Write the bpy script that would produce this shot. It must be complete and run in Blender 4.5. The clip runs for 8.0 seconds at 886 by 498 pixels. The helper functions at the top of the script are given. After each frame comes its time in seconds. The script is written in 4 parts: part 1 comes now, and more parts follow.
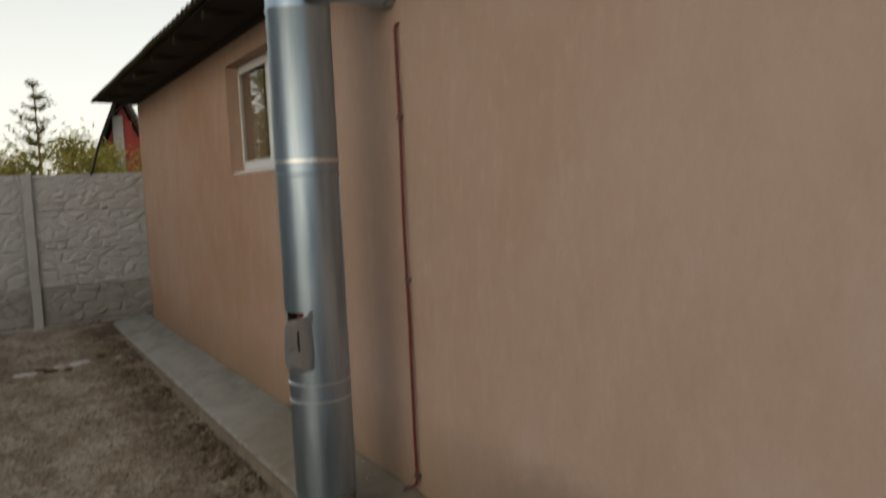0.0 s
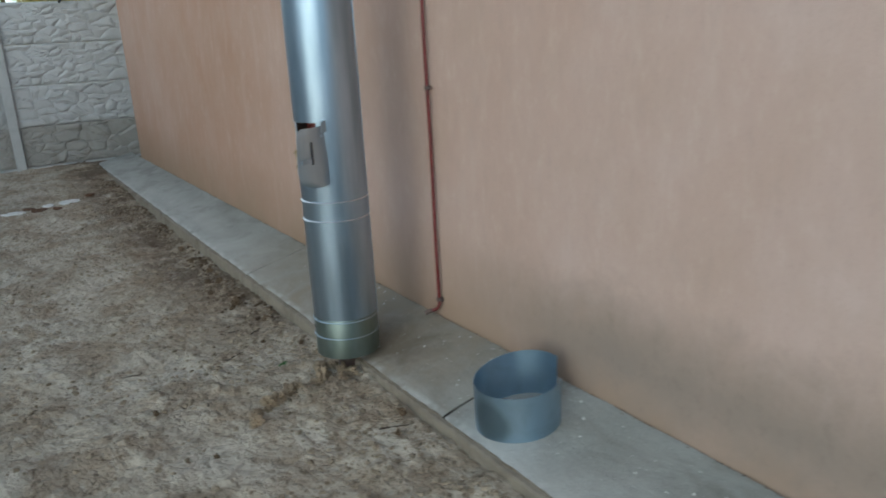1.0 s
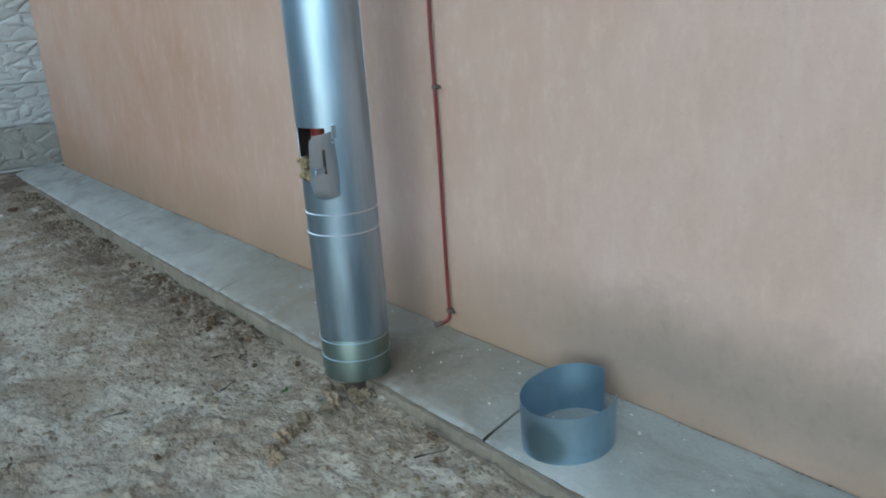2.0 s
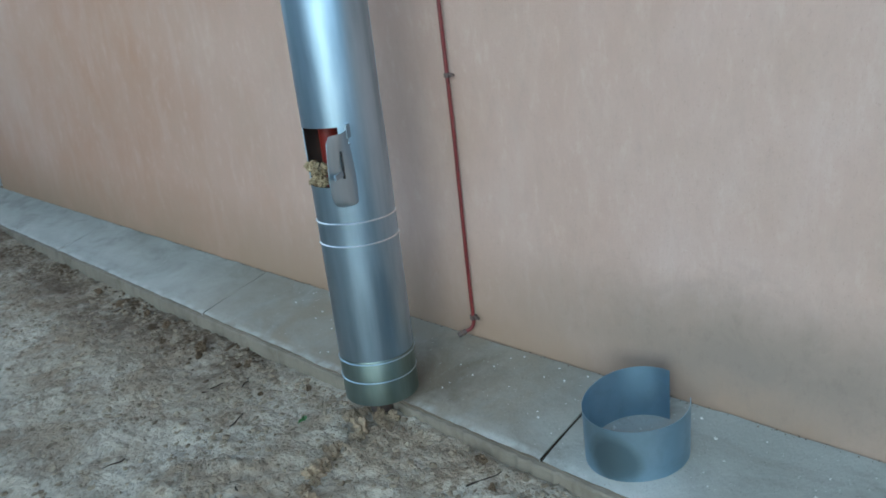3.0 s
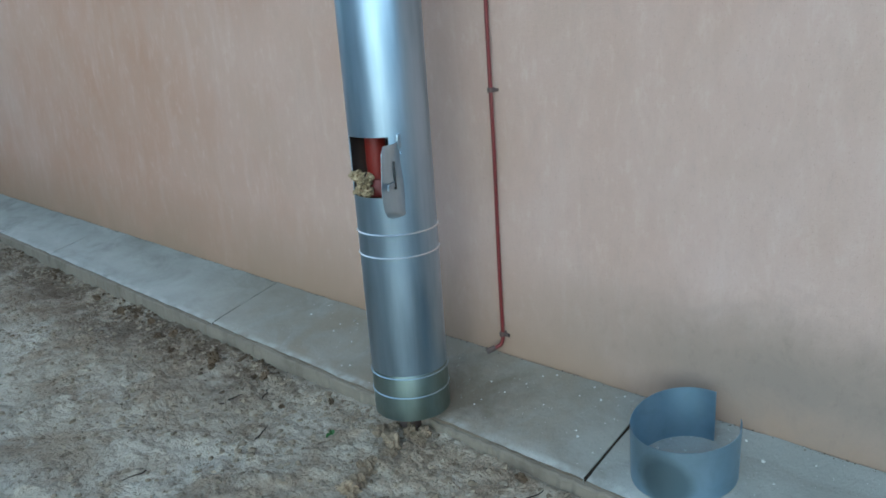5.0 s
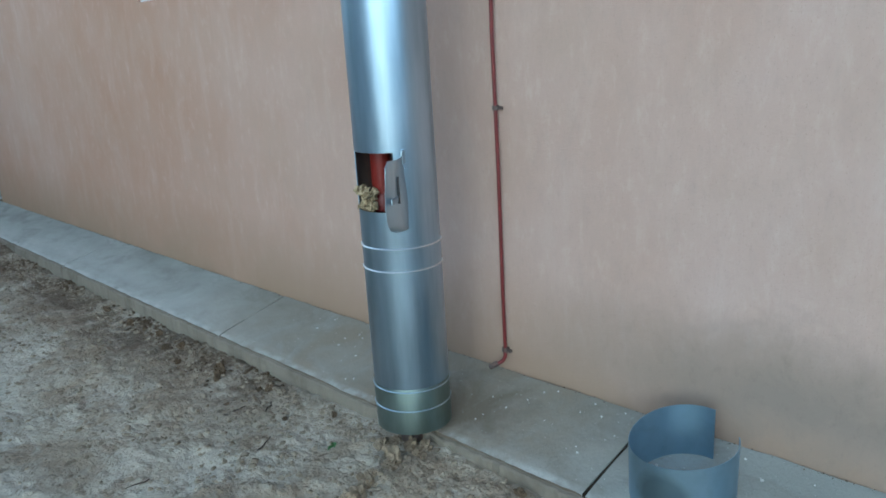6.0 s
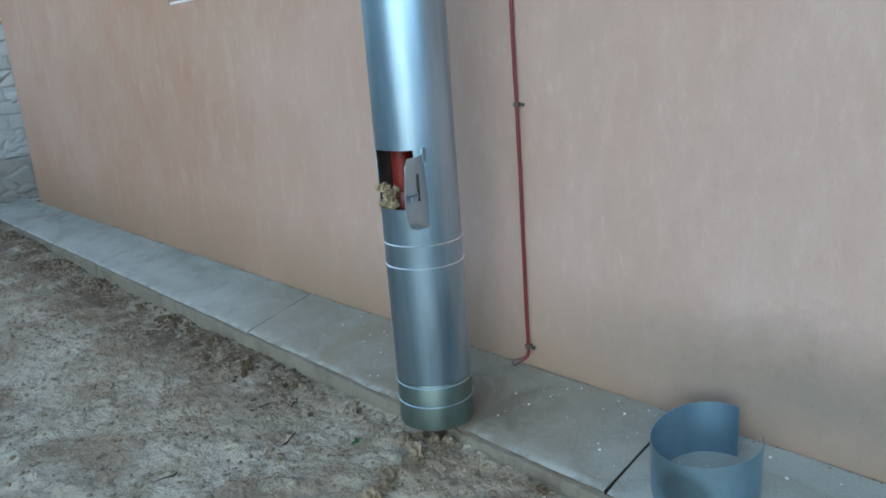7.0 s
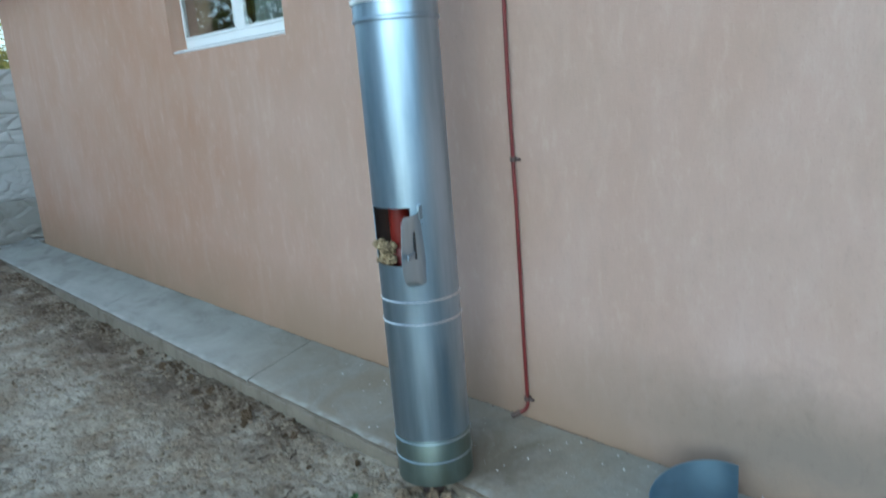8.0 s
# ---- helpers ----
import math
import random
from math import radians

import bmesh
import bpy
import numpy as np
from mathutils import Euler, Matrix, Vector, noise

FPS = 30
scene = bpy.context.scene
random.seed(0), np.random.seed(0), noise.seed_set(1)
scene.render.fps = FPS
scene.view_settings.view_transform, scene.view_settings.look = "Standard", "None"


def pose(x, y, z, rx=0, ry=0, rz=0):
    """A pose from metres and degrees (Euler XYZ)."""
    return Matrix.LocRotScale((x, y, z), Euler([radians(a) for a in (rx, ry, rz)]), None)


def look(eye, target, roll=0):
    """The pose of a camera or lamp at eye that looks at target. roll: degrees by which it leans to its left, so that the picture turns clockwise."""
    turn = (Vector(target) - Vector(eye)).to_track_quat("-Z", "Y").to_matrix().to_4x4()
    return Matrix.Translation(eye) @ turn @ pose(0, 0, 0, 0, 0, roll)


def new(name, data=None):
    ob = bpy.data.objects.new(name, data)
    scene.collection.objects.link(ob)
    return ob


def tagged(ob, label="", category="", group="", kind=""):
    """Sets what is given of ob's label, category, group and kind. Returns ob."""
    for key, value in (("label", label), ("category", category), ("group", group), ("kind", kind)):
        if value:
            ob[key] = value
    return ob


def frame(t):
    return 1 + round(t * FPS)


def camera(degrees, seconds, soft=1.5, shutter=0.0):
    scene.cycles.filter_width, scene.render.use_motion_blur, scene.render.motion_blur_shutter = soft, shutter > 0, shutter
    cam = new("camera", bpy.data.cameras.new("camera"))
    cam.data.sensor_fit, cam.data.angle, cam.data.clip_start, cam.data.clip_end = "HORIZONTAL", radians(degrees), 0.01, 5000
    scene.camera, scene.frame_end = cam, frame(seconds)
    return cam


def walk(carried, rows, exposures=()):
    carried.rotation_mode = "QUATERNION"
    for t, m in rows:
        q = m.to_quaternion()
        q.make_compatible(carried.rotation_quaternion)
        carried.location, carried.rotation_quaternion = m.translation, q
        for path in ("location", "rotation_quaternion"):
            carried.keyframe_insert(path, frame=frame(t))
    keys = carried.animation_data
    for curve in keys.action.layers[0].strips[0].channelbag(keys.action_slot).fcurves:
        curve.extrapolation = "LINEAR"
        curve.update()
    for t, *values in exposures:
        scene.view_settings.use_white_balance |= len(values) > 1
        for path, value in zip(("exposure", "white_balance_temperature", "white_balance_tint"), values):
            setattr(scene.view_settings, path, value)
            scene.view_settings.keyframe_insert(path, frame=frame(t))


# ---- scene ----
cam = camera(60.75, 8.0, 1.7, 0.5)
PATH = [
    (0, (0.077, -0.038, 1.700), (1.102, 1.671, 1.531), -2.6),
    (0.4, (0.087, 0.09, 1.563), (1.069, 1.798, 1.216), -1.5),
    (0.5, (0.062, 0.082, 1.548), (1.044, 1.777, 1.152), -1.7),
    (0.8, (0.092, 0.185, 1.500), (1.097, 1.840, 0.999), -2.2),
    (1, (0.070, 0.295, 1.490), (1.070, 1.934, 0.931), -3.1),
    (1.5, (0.010, 0.542, 1.470), (0.965, 2.204, 0.899), -3.4),
    (2, (-0.147, 0.717, 1.515), (1.029, 2.225, 0.930), -3.8),
    (2.2, (-0.183, 0.797, 1.522), (0.987, 2.312, 0.946), -4.3),
    (3.3, (-0.219, 1.221, 1.488), (1.105, 2.581, 0.859), -7.4),
    (3.5, (-0.284, 1.267, 1.494), (1.059, 2.606, 0.860), -7.4),
    (4, (-0.392, 1.324, 1.485), (0.937, 2.700, 0.905), -4.1),
    (4.5, (-0.375, 1.332, 1.498), (0.973, 2.689, 0.914), -4.2),
    (6, (-0.379, 1.281, 1.489), (0.962, 2.670, 0.967), -3.5),
    (6.5, (-0.366, 1.250, 1.483), (0.945, 2.674, 0.980), -4.0),
    (7, (-0.360, 1.249, 1.486), (0.920, 2.694, 0.964), -4.4),
    (7.5, (-0.365, 1.245, 1.482), (0.947, 2.663, 0.964), -4.4),
    (8, (-0.330, 1.232, 1.570), (0.958, 2.695, 1.130), -4.7),
]
EXPOSURES = [(0.0, -1.6, 6500, 8), (0.4, -1.22, 5780, 3), (0.8, -0.88, 5240, 0), (1.5, -0.47, 4820, -4), (3.5, -0.42, 4490, -7), (8.0, -0.42, 4450, -7)]
walk(cam, [(t, look(eye, target, roll)) for t, eye, target, roll in PATH], EXPOSURES)

# ---- world, sun ----
SUN_AZIMUTH, SUN_HEIGHT = -122.0, 20.0      # degrees clockwise from +y, degrees above the horizon
world = bpy.data.worlds.new("evening_sky")
scene.world = world
world.use_nodes = True
wn = world.node_tree
sky = wn.nodes.new("ShaderNodeTexSky")
sky.sky_type, sky.sun_disc = "NISHITA", False
sky.sun_elevation, sky.sun_rotation = radians(SUN_HEIGHT), radians(SUN_AZIMUTH % 360)
sky.air_density, sky.dust_density, sky.ozone_density = 1.0, 2.5, 2.0
wn.links.new(sky.outputs[0], wn.nodes["Background"].inputs[0])
wn.nodes["Background"].inputs[1].default_value = 0.15
# bright evening haze, thickest all round the horizon
way_up = wn.nodes.new("ShaderNodeSeparateXYZ")
wn.links.new(wn.nodes.new("ShaderNodeTexCoord").outputs["Generated"], way_up.inputs[0])
thin = wn.nodes.new("ShaderNodeMapRange")
for slot, value in ((1, 0.0), (2, 1.0), (3, 1.0), (4, 0.0)):
    thin.inputs[slot].default_value = value
wn.links.new(way_up.outputs[2], thin.inputs[0])
thick = wn.nodes.new("ShaderNodeMath")
thick.operation = "POWER"
thick.inputs[1].default_value = 1.15
wn.links.new(thin.outputs[0], thick.inputs[0])
haze_strength = wn.nodes.new("ShaderNodeMath")
haze_strength.operation = "MULTIPLY"
haze_strength.inputs[1].default_value = 3.15
wn.links.new(thick.outputs[0], haze_strength.inputs[0])
haze = wn.nodes.new("ShaderNodeBackground")
haze.inputs[0].default_value = (1.0, 0.94, 0.82, 1)
wn.links.new(haze_strength.outputs[0], haze.inputs[1])
both = wn.nodes.new("ShaderNodeAddShader")
wn.links.new(wn.nodes["Background"].outputs[0], both.inputs[0])
wn.links.new(haze.outputs[0], both.inputs[1])
wn.links.new(both.outputs[0], wn.nodes["World Output"].inputs[0])
sun_data = bpy.data.lights.new("sun", "SUN")
sun_data.energy, sun_data.angle, sun_data.color = 0.25, radians(75), (1.0, 0.90, 0.78)
sun = new("sun", sun_data)
sa, sh = radians(SUN_AZIMUTH), radians(SUN_HEIGHT)
sun_way = Vector((math.sin(sa) * math.cos(sh), math.cos(sa) * math.cos(sh), math.sin(sh)))
sun.matrix_world = look(sun_way * 40, (0, 0, 0))


# ---- materials ----
class Mat:
    """A small builder of node materials in object space."""

    def __init__(self, name, rough=0.8, metal=0.0, spec=0.5):
        self.m = bpy.data.materials.new(name)
        self.m.use_nodes = True
        self.t = self.m.node_tree
        self.b = self.t.nodes["Principled BSDF"]
        self.b.inputs["Roughness"].default_value = rough
        self.b.inputs["Metallic"].default_value = metal
        self.b.inputs["Specular IOR Level"].default_value = spec
        self.co = self.t.nodes.new("ShaderNodeTexCoord").outputs["Object"]

    def link(self, a, b):
        self.t.links.new(a, b)

    def stretch(self, x, y, z):
        n = self.t.nodes.new("ShaderNodeMapping")
        n.inputs["Scale"].default_value = (x, y, z)
        self.link(self.co, n.inputs[0])
        return n.outputs[0]

    def noise(self, scale, detail=4.0, rough=0.55, vec=None, warp=0.0):
        n = self.t.nodes.new("ShaderNodeTexNoise")
        n.inputs["Scale"].default_value, n.inputs["Detail"].default_value = scale, detail
        n.inputs["Roughness"].default_value, n.inputs["Distortion"].default_value = rough, warp
        self.link(vec or self.co, n.inputs["Vector"])
        return n.outputs["Fac"]

    def cells(self, scale, vec=None, feature="F1"):
        n = self.t.nodes.new("ShaderNodeTexVoronoi")
        n.feature = feature
        n.inputs["Scale"].default_value = scale
        self.link(vec or self.co, n.inputs["Vector"])
        return n.outputs["Distance"]

    def span(self, src, a, b, c=0.0, d=1.0):
        n = self.t.nodes.new("ShaderNodeMapRange")
        for k, v in zip(range(1, 5), (a, b, c, d)):
            n.inputs[k].default_value = v
        self.link(src, n.inputs[0])
        return n.outputs[0]

    def math(self, op, a, b):
        n = self.t.nodes.new("ShaderNodeMath")
        n.operation = op
        for k, v in enumerate((a, b)):
            if isinstance(v, (int, float)):
                n.inputs[k].default_value = v
            else:
                self.link(v, n.inputs[k])
        return n.outputs[0]

    def axis(self, k):
        n = self.t.nodes.new("ShaderNodeSeparateXYZ")
        self.link(self.co, n.inputs[0])
        return n.outputs[k]

    def mix(self, fac, a, b):
        n = self.t.nodes.new("ShaderNodeMix")
        n.data_type = "RGBA"
        if isinstance(fac, (int, float)):
            n.inputs[0].default_value = fac
        else:
            self.link(fac, n.inputs[0])
        for k, v in ((6, a), (7, b)):
            if isinstance(v, tuple):
                n.inputs[k].default_value = (*v, 1)
            else:
                self.link(v, n.inputs[k])
        return n.outputs[2]

    def random(self, island=False):
        if island:
            return self.t.nodes.new("ShaderNodeNewGeometry").outputs["Random Per Island"]
        return self.t.nodes.new("ShaderNodeObjectInfo").outputs["Random"]

    def colour(self, c):
        if isinstance(c, tuple):
            self.b.inputs["Base Color"].default_value = (*c, 1)
        else:
            self.link(c, self.b.inputs["Base Color"])
        return self

    def rough(self, src):
        self.link(src, self.b.inputs["Roughness"])
        return self

    def bump(self, src, depth, strength=1.0):
        n = self.t.nodes.new("ShaderNodeBump")
        n.inputs["Strength"].default_value, n.inputs["Distance"].default_value = strength, depth
        self.link(src, n.inputs["Height"])
        old = self.b.inputs["Normal"].links
        if old:
            self.link(old[0].from_socket, n.inputs["Normal"])
        self.link(n.outputs[0], self.b.inputs["Normal"])
        return self


def plaster():
    m = Mat("peach_scratched_plaster", 0.93, spec=0.2)
    # greyer near, darker orange far: the wall's differing light put into the paint
    near_lit = m.math("ADD", m.span(m.axis(1), 5.5, 1.0, 0.0, 0.7), m.span(m.noise(0.8, 4), 0.3, 0.7, 0, 0.4))
    tone = m.mix(near_lit, (0.40, 0.243, 0.165), (0.55, 0.435, 0.38))
    streak = m.noise(8, 6, 0.65, m.stretch(1, 1, 0.28), 0.5)
    tone = m.mix(m.span(streak, 0.5, 0.8, 0, 0.24), tone, (0.62, 0.51, 0.45))
    tone = m.mix(m.span(m.noise(2.2, 6, 0.65), 0.45, 0.72, 0, 0.4), tone, (0.43, 0.315, 0.24))
    # rubbed blotches left by the float, taller than wide
    rubbed = m.noise(22, 6, 0.7, m.stretch(1, 1, 0.45), 0.15)
    tone = m.mix(m.span(rubbed, 0.52, 0.70, 0, 0.24), tone, (0.385, 0.30, 0.25))
    tone = m.mix(m.span(rubbed, 0.46, 0.32, 0, 0.16), tone, (0.66, 0.55, 0.485))
    grain = m.noise(95, 5, 0.7, m.stretch(1, 1, 0.4), 0.3)
    tone = m.mix(m.span(grain, 0.28, 0.44, 0.3, 0), tone, (0.40, 0.30, 0.24))
    pores = m.noise(210, 2, 0.5, m.stretch(1, 1, 0.6))
    tone = m.mix(m.span(pores, 0.64, 0.76, 0, 0.3), tone, (0.27, 0.19, 0.14))
    # brown soil splashed up from the strip, and a mottled grey-brown band low down
    splash = m.math("MULTIPLY", m.span(m.axis(2), 0.62, 0.14), m.span(m.noise(1.6, 4, 0.55, None, 0.1), 0.05, 0.52))
    tone = m.mix(m.math("MULTIPLY", splash, 0.9), tone, (0.30, 0.212, 0.142))
    patch = m.noise(0.8, 5, 0.55, m.stretch(1, 1, 1.6), 0.3)
    uneven = m.math("ADD", m.axis(2), m.span(m.noise(5.5, 6, 0.7, None, 0.5), 0.2, 0.8, -0.09, 0.09))
    low = m.math("MULTIPLY", m.span(uneven, 0.66, 0.36), m.span(uneven, 0.16, 0.32, 0.25, 1.0))
    near = m.span(m.axis(1), 3.2, 2.1)
    patchy = m.math("MULTIPLY", m.math("MULTIPLY", m.span(patch, 0.08, 0.42), low), m.math("MULTIPLY", near, 0.95))
    tone = m.mix(patchy, tone, (0.275, 0.222, 0.182))
    mottle = m.math("MULTIPLY", patchy, m.span(m.noise(26, 5, 0.75, m.stretch(1, 1, 0.7)), 0.52, 0.68))
    tone = m.mix(m.math("MULTIPLY", mottle, 0.28), tone, (0.18, 0.148, 0.122))
    m.colour(tone)
    m.bump(grain, 0.004, 0.7)
    m.bump(m.noise(240, 2), 0.0015, 0.5)
    return m.m


def soil():
    m = Mat("trodden_sandy_soil", 0.95, spec=0.15)
    tone = m.mix(m.span(m.noise(1.5, 4, 0.6), 0.36, 0.62), (0.44, 0.376, 0.282), (0.56, 0.505, 0.405))
    # patches of loose darker soil, with crumbs in them
    loose = m.span(m.noise(2.6, 5, 0.62, None, 0.6), 0.44, 0.60)
    tone = m.mix(m.math("MULTIPLY", loose, 0.75), tone, (0.31, 0.24, 0.162))
    # trodden, smeared ridges
    smeared = m.noise(7.5, 6, 0.68, m.stretch(1.0, 0.55, 1), 0.9)
    tone = m.mix(m.span(smeared, 0.54, 0.66, 0, 0.5), tone, (0.25, 0.19, 0.128))
    tone = m.mix(m.span(smeared, 0.44, 0.34, 0, 0.5), tone, (0.54, 0.49, 0.40))
    # dark flecks: crumbs, and the shade of crevices put into the colour
    dark_flecks = m.noise(20, 4, 0.6, m.stretch(1.0, 0.7, 1), 0.5)
    tone = m.mix(m.math("MULTIPLY", m.span(dark_flecks, 0.585, 0.635), m.math("ADD", m.math("MULTIPLY", loose, 0.35), 0.45)), tone, (0.16, 0.122, 0.082))
    fine = m.noise(52, 5, 0.7)
    tone = m.mix(m.math("MULTIPLY", m.span(fine, 0.58, 0.64), m.math("ADD", m.math("MULTIPLY", loose, 0.3), 0.2)), tone, (0.15, 0.116, 0.08))
    tone = m.mix(m.span(m.noise(48, 4, 0.7), 0.62, 0.70, 0, 0.3), tone, (0.62, 0.58, 0.49))
    patchy = m.math("MULTIPLY", m.span(m.axis(0), 0.80, 1.15), m.span(m.axis(1), 3.8, 4.4))
    patchy = m.math("MULTIPLY", patchy, m.span(m.noise(3.1, 5, 0.65, None, 0.5), 0.36, 0.54))
    tone = m.mix(m.math("MULTIPLY", patchy, 0.85), tone, (0.12, 0.088, 0.058))
    m.colour(tone)
    m.bump(smeared, 0.06, 0.6)
    m.bump(m.noise(27, 4, 0.55, None, 0.3), 0.026, 0.7)
    m.bump(m.noise(12, 5, 0.6), 0.05, 0.6)
    m.bump(m.noise(75, 3, 0.5), 0.004, 0.4)
    return m.m


def concrete(name, a, b, stain, spot=0.5):
    m = Mat(name, 0.85, spec=0.3)
    shade = m.span(m.random(), 0, 1, 0.0, 0.6)
    tone = m.mix(m.math("ADD", m.span(m.noise(2.1, 4), 0.35, 0.7, 0, 0.6), m.math("MULTIPLY", shade, 0.5)), a, b)
    tone = m.mix(m.span(m.noise(4.5, 6, 0.65, None, 0.6), 0.5, 0.75, 0, spot), tone, stain)
    tone = m.mix(m.span(m.noise(120, 3), 0.58, 0.75, 0, 0.5), tone, (0.16, 0.15, 0.13))
    m.colour(tone)
    m.bump(m.noise(35, 6, 0.65), 0.004, 0.6)
    m.bump(m.noise(170, 3), 0.001, 0.7)
    return m.m


def zinc(name, tone_a, tone_b, rough, dirt=0.0, dirt_tone=(0.2, 0.2, 0.14)):
    m = Mat(name, rough, 1.0)
    tone = m.mix(m.span(m.noise(13, 4, 0.6, m.stretch(1, 1, 0.1)), 0.34, 0.66), tone_a, tone_b)
    if dirt:
        smear = m.noise(7, 5, 0.6, m.stretch(1, 1, 0.5), 0.4)
        tone = m.mix(m.span(smear, 0.35, 0.8, 0, dirt), tone, dirt_tone)
    m.colour(tone)
    m.rough(m.span(m.noise(18, 3, 0.5, m.stretch(1, 1, 0.3)), 0.3, 0.7, rough * 0.9, rough * 1.2))
    m.bump(m.noise(2.0, 1, 0.3, m.stretch(1, 1, 0.5)), 0.003, 0.12)
    m.bump(m.noise(16, 2, 0.5, m.stretch(1, 1, 0.06)), 0.0006, 0.1)
    return m.m


def painted(name, tone, rough=0.5, worn=(0.3, 0.25, 0.2), amount=0.3, spec=0.4, scale=30):
    m = Mat(name, rough, spec=spec)
    t = m.mix(m.span(m.noise(scale, 5, 0.65), 0.5, 0.75, 0, amount), tone, worn)
    m.colour(t)
    m.bump(m.noise(scale * 3, 3), 0.0008, 0.5)
    return m.m


def lumpy(name, tone, dark, scale=60, island=False):
    m = Mat(name, 0.97, spec=0.1)
    t = m.mix(m.span(m.noise(scale, 4, 0.7), 0.35, 0.65), dark, tone)
    t = m.mix(m.math("MULTIPLY", m.random(island), 0.55), t, tuple(0.55 * c for c in dark))
    m.colour(t)
    m.bump(m.noise(scale * 2, 4), 0.004, 0.8)
    return m.m


def leafy(name, a, b):
    m = Mat(name, 0.6, spec=0.3)
    m.colour(m.mix(m.random(True), a, b))
    m.b.inputs["Transmission Weight"].default_value = 0.0
    return m.m


def pane_glass():
    m = Mat("window_glass", 0.02)
    m.colour((0.9, 0.95, 0.95))
    m.b.inputs["Transmission Weight"].default_value = 1.0
    m.b.inputs["IOR"].default_value = 1.45
    return m.m


PLASTER, SOIL = plaster(), soil()
def slab_concrete():
    m = Mat("blind_area_concrete", 0.85, spec=0.3)
    tone = m.mix(m.span(m.noise(1.8, 5), 0.35, 0.68), (0.245, 0.243, 0.212), (0.35, 0.348, 0.315))
    tone = m.mix(m.span(m.random(), 0, 1, 0, 0.35), tone, (0.37, 0.375, 0.355))
    tone = m.mix(m.span(m.noise(5, 6, 0.7, m.stretch(1, 0.5, 1), 0.8), 0.46, 0.68, 0, 0.7), tone, (0.175, 0.17, 0.15))
    # worn pale band along the outer half
    pale = m.math("MULTIPLY", m.span(m.axis(0), EDGE_AT + 0.33, EDGE_AT + 0.12), m.span(m.noise(1.6, 5, 0.6, m.stretch(1, 0.6, 1), 0.4), 0.38, 0.62))
    tone = m.mix(m.math("MULTIPLY", pale, 0.7), tone, (0.50, 0.495, 0.46))
    # brown soil washed across the strip beside the pipe
    along = m.math("MULTIPLY", m.span(m.axis(1), 2.45, 2.9), m.span(m.axis(1), 5.6, 4.2))
    wash = m.math("MULTIPLY", along, m.span(m.noise(3.0, 6, 0.65, None, 0.6), 0.18, 0.56, 0.15, 1.0))
    tone = m.mix(m.math("MULTIPLY", wash, 0.8), tone, (0.245, 0.202, 0.145))
    # dark run-off stain between the pipe's foot and the wall
    away = m.t.nodes.new("ShaderNodeVectorMath")
    away.operation = "DISTANCE"
    m.link(m.stretch(1.0, 0.75, 1.0), away.inputs[0])
    away.inputs[1].default_value = (1.58, 0.75 * 3.22, 0.1)
    run_off = m.math("ADD", away.outputs["Value"], m.span(m.noise(6, 5, 0.65, None, 0.6), 0.2, 0.8, -0.14, 0.14))
    tone = m.mix(m.span(run_off, 0.24, 0.05, 0, 0.75), tone, (0.13, 0.105, 0.07))
    rim = m.math("MULTIPLY", m.span(m.axis(0), EDGE_AT + 0.035, EDGE_AT + 0.01), m.span(m.noise(9, 4), 0.4, 0.6))
    tone = m.mix(m.math("MULTIPLY", rim, 0.6), tone, (0.56, 0.55, 0.52))
    tone = m.mix(m.span(m.noise(130, 3), 0.60, 0.76, 0, 0.5), tone, (0.15, 0.14, 0.12))
    tone = m.mix(m.span(m.noise(90, 2), 0.70, 0.78, 0, 0.6), tone, (0.66, 0.65, 0.62))
    m.colour(tone)
    m.bump(m.noise(24, 6, 0.7), 0.008, 0.6)
    m.bump(m.noise(110, 4), 0.002, 0.8)
    return m.m


EDGE_AT = 1.402
SLAB = slab_concrete()
# brown-soiled edge; the shadow line along it is in this dark tone too
SLAB_EDGE = concrete("soiled_shaded_edge", (0.135, 0.108, 0.078), (0.20, 0.165, 0.122), (0.08, 0.06, 0.042), 0.85)
STRIP_LIP = concrete("grey_brown_concrete_lip", (0.205, 0.175, 0.132), (0.28, 0.245, 0.192), (0.125, 0.098, 0.068), 0.8)
# for the lowest row of panels: darker and browner than the rest
FENCE_LOW = concrete("browner_fence_concrete", (0.31, 0.295, 0.265), (0.39, 0.375, 0.345), (0.20, 0.175, 0.14), 0.7)
FENCE = concrete("cast_fence_concrete", (0.44, 0.435, 0.42), (0.55, 0.545, 0.535), (0.30, 0.285, 0.255), 0.55)
ZINC = zinc("galvanised_sheet", (0.30, 0.385, 0.48), (0.44, 0.535, 0.645), 0.34)
ZINC_DULL = zinc("dull_galvanised_sheet", (0.40, 0.49, 0.575), (0.50, 0.595, 0.67), 0.42, 0.25, (0.3, 0.34, 0.36))
ZINC_FOOT = zinc("stained_galvanised_sheet", (0.24, 0.30, 0.29), (0.31, 0.37, 0.355), 0.38, 0.65, (0.14, 0.165, 0.12))
STRAP = zinc("bright_zinc_strap", (0.80, 0.82, 0.83), (0.88, 0.89, 0.90), 0.34)
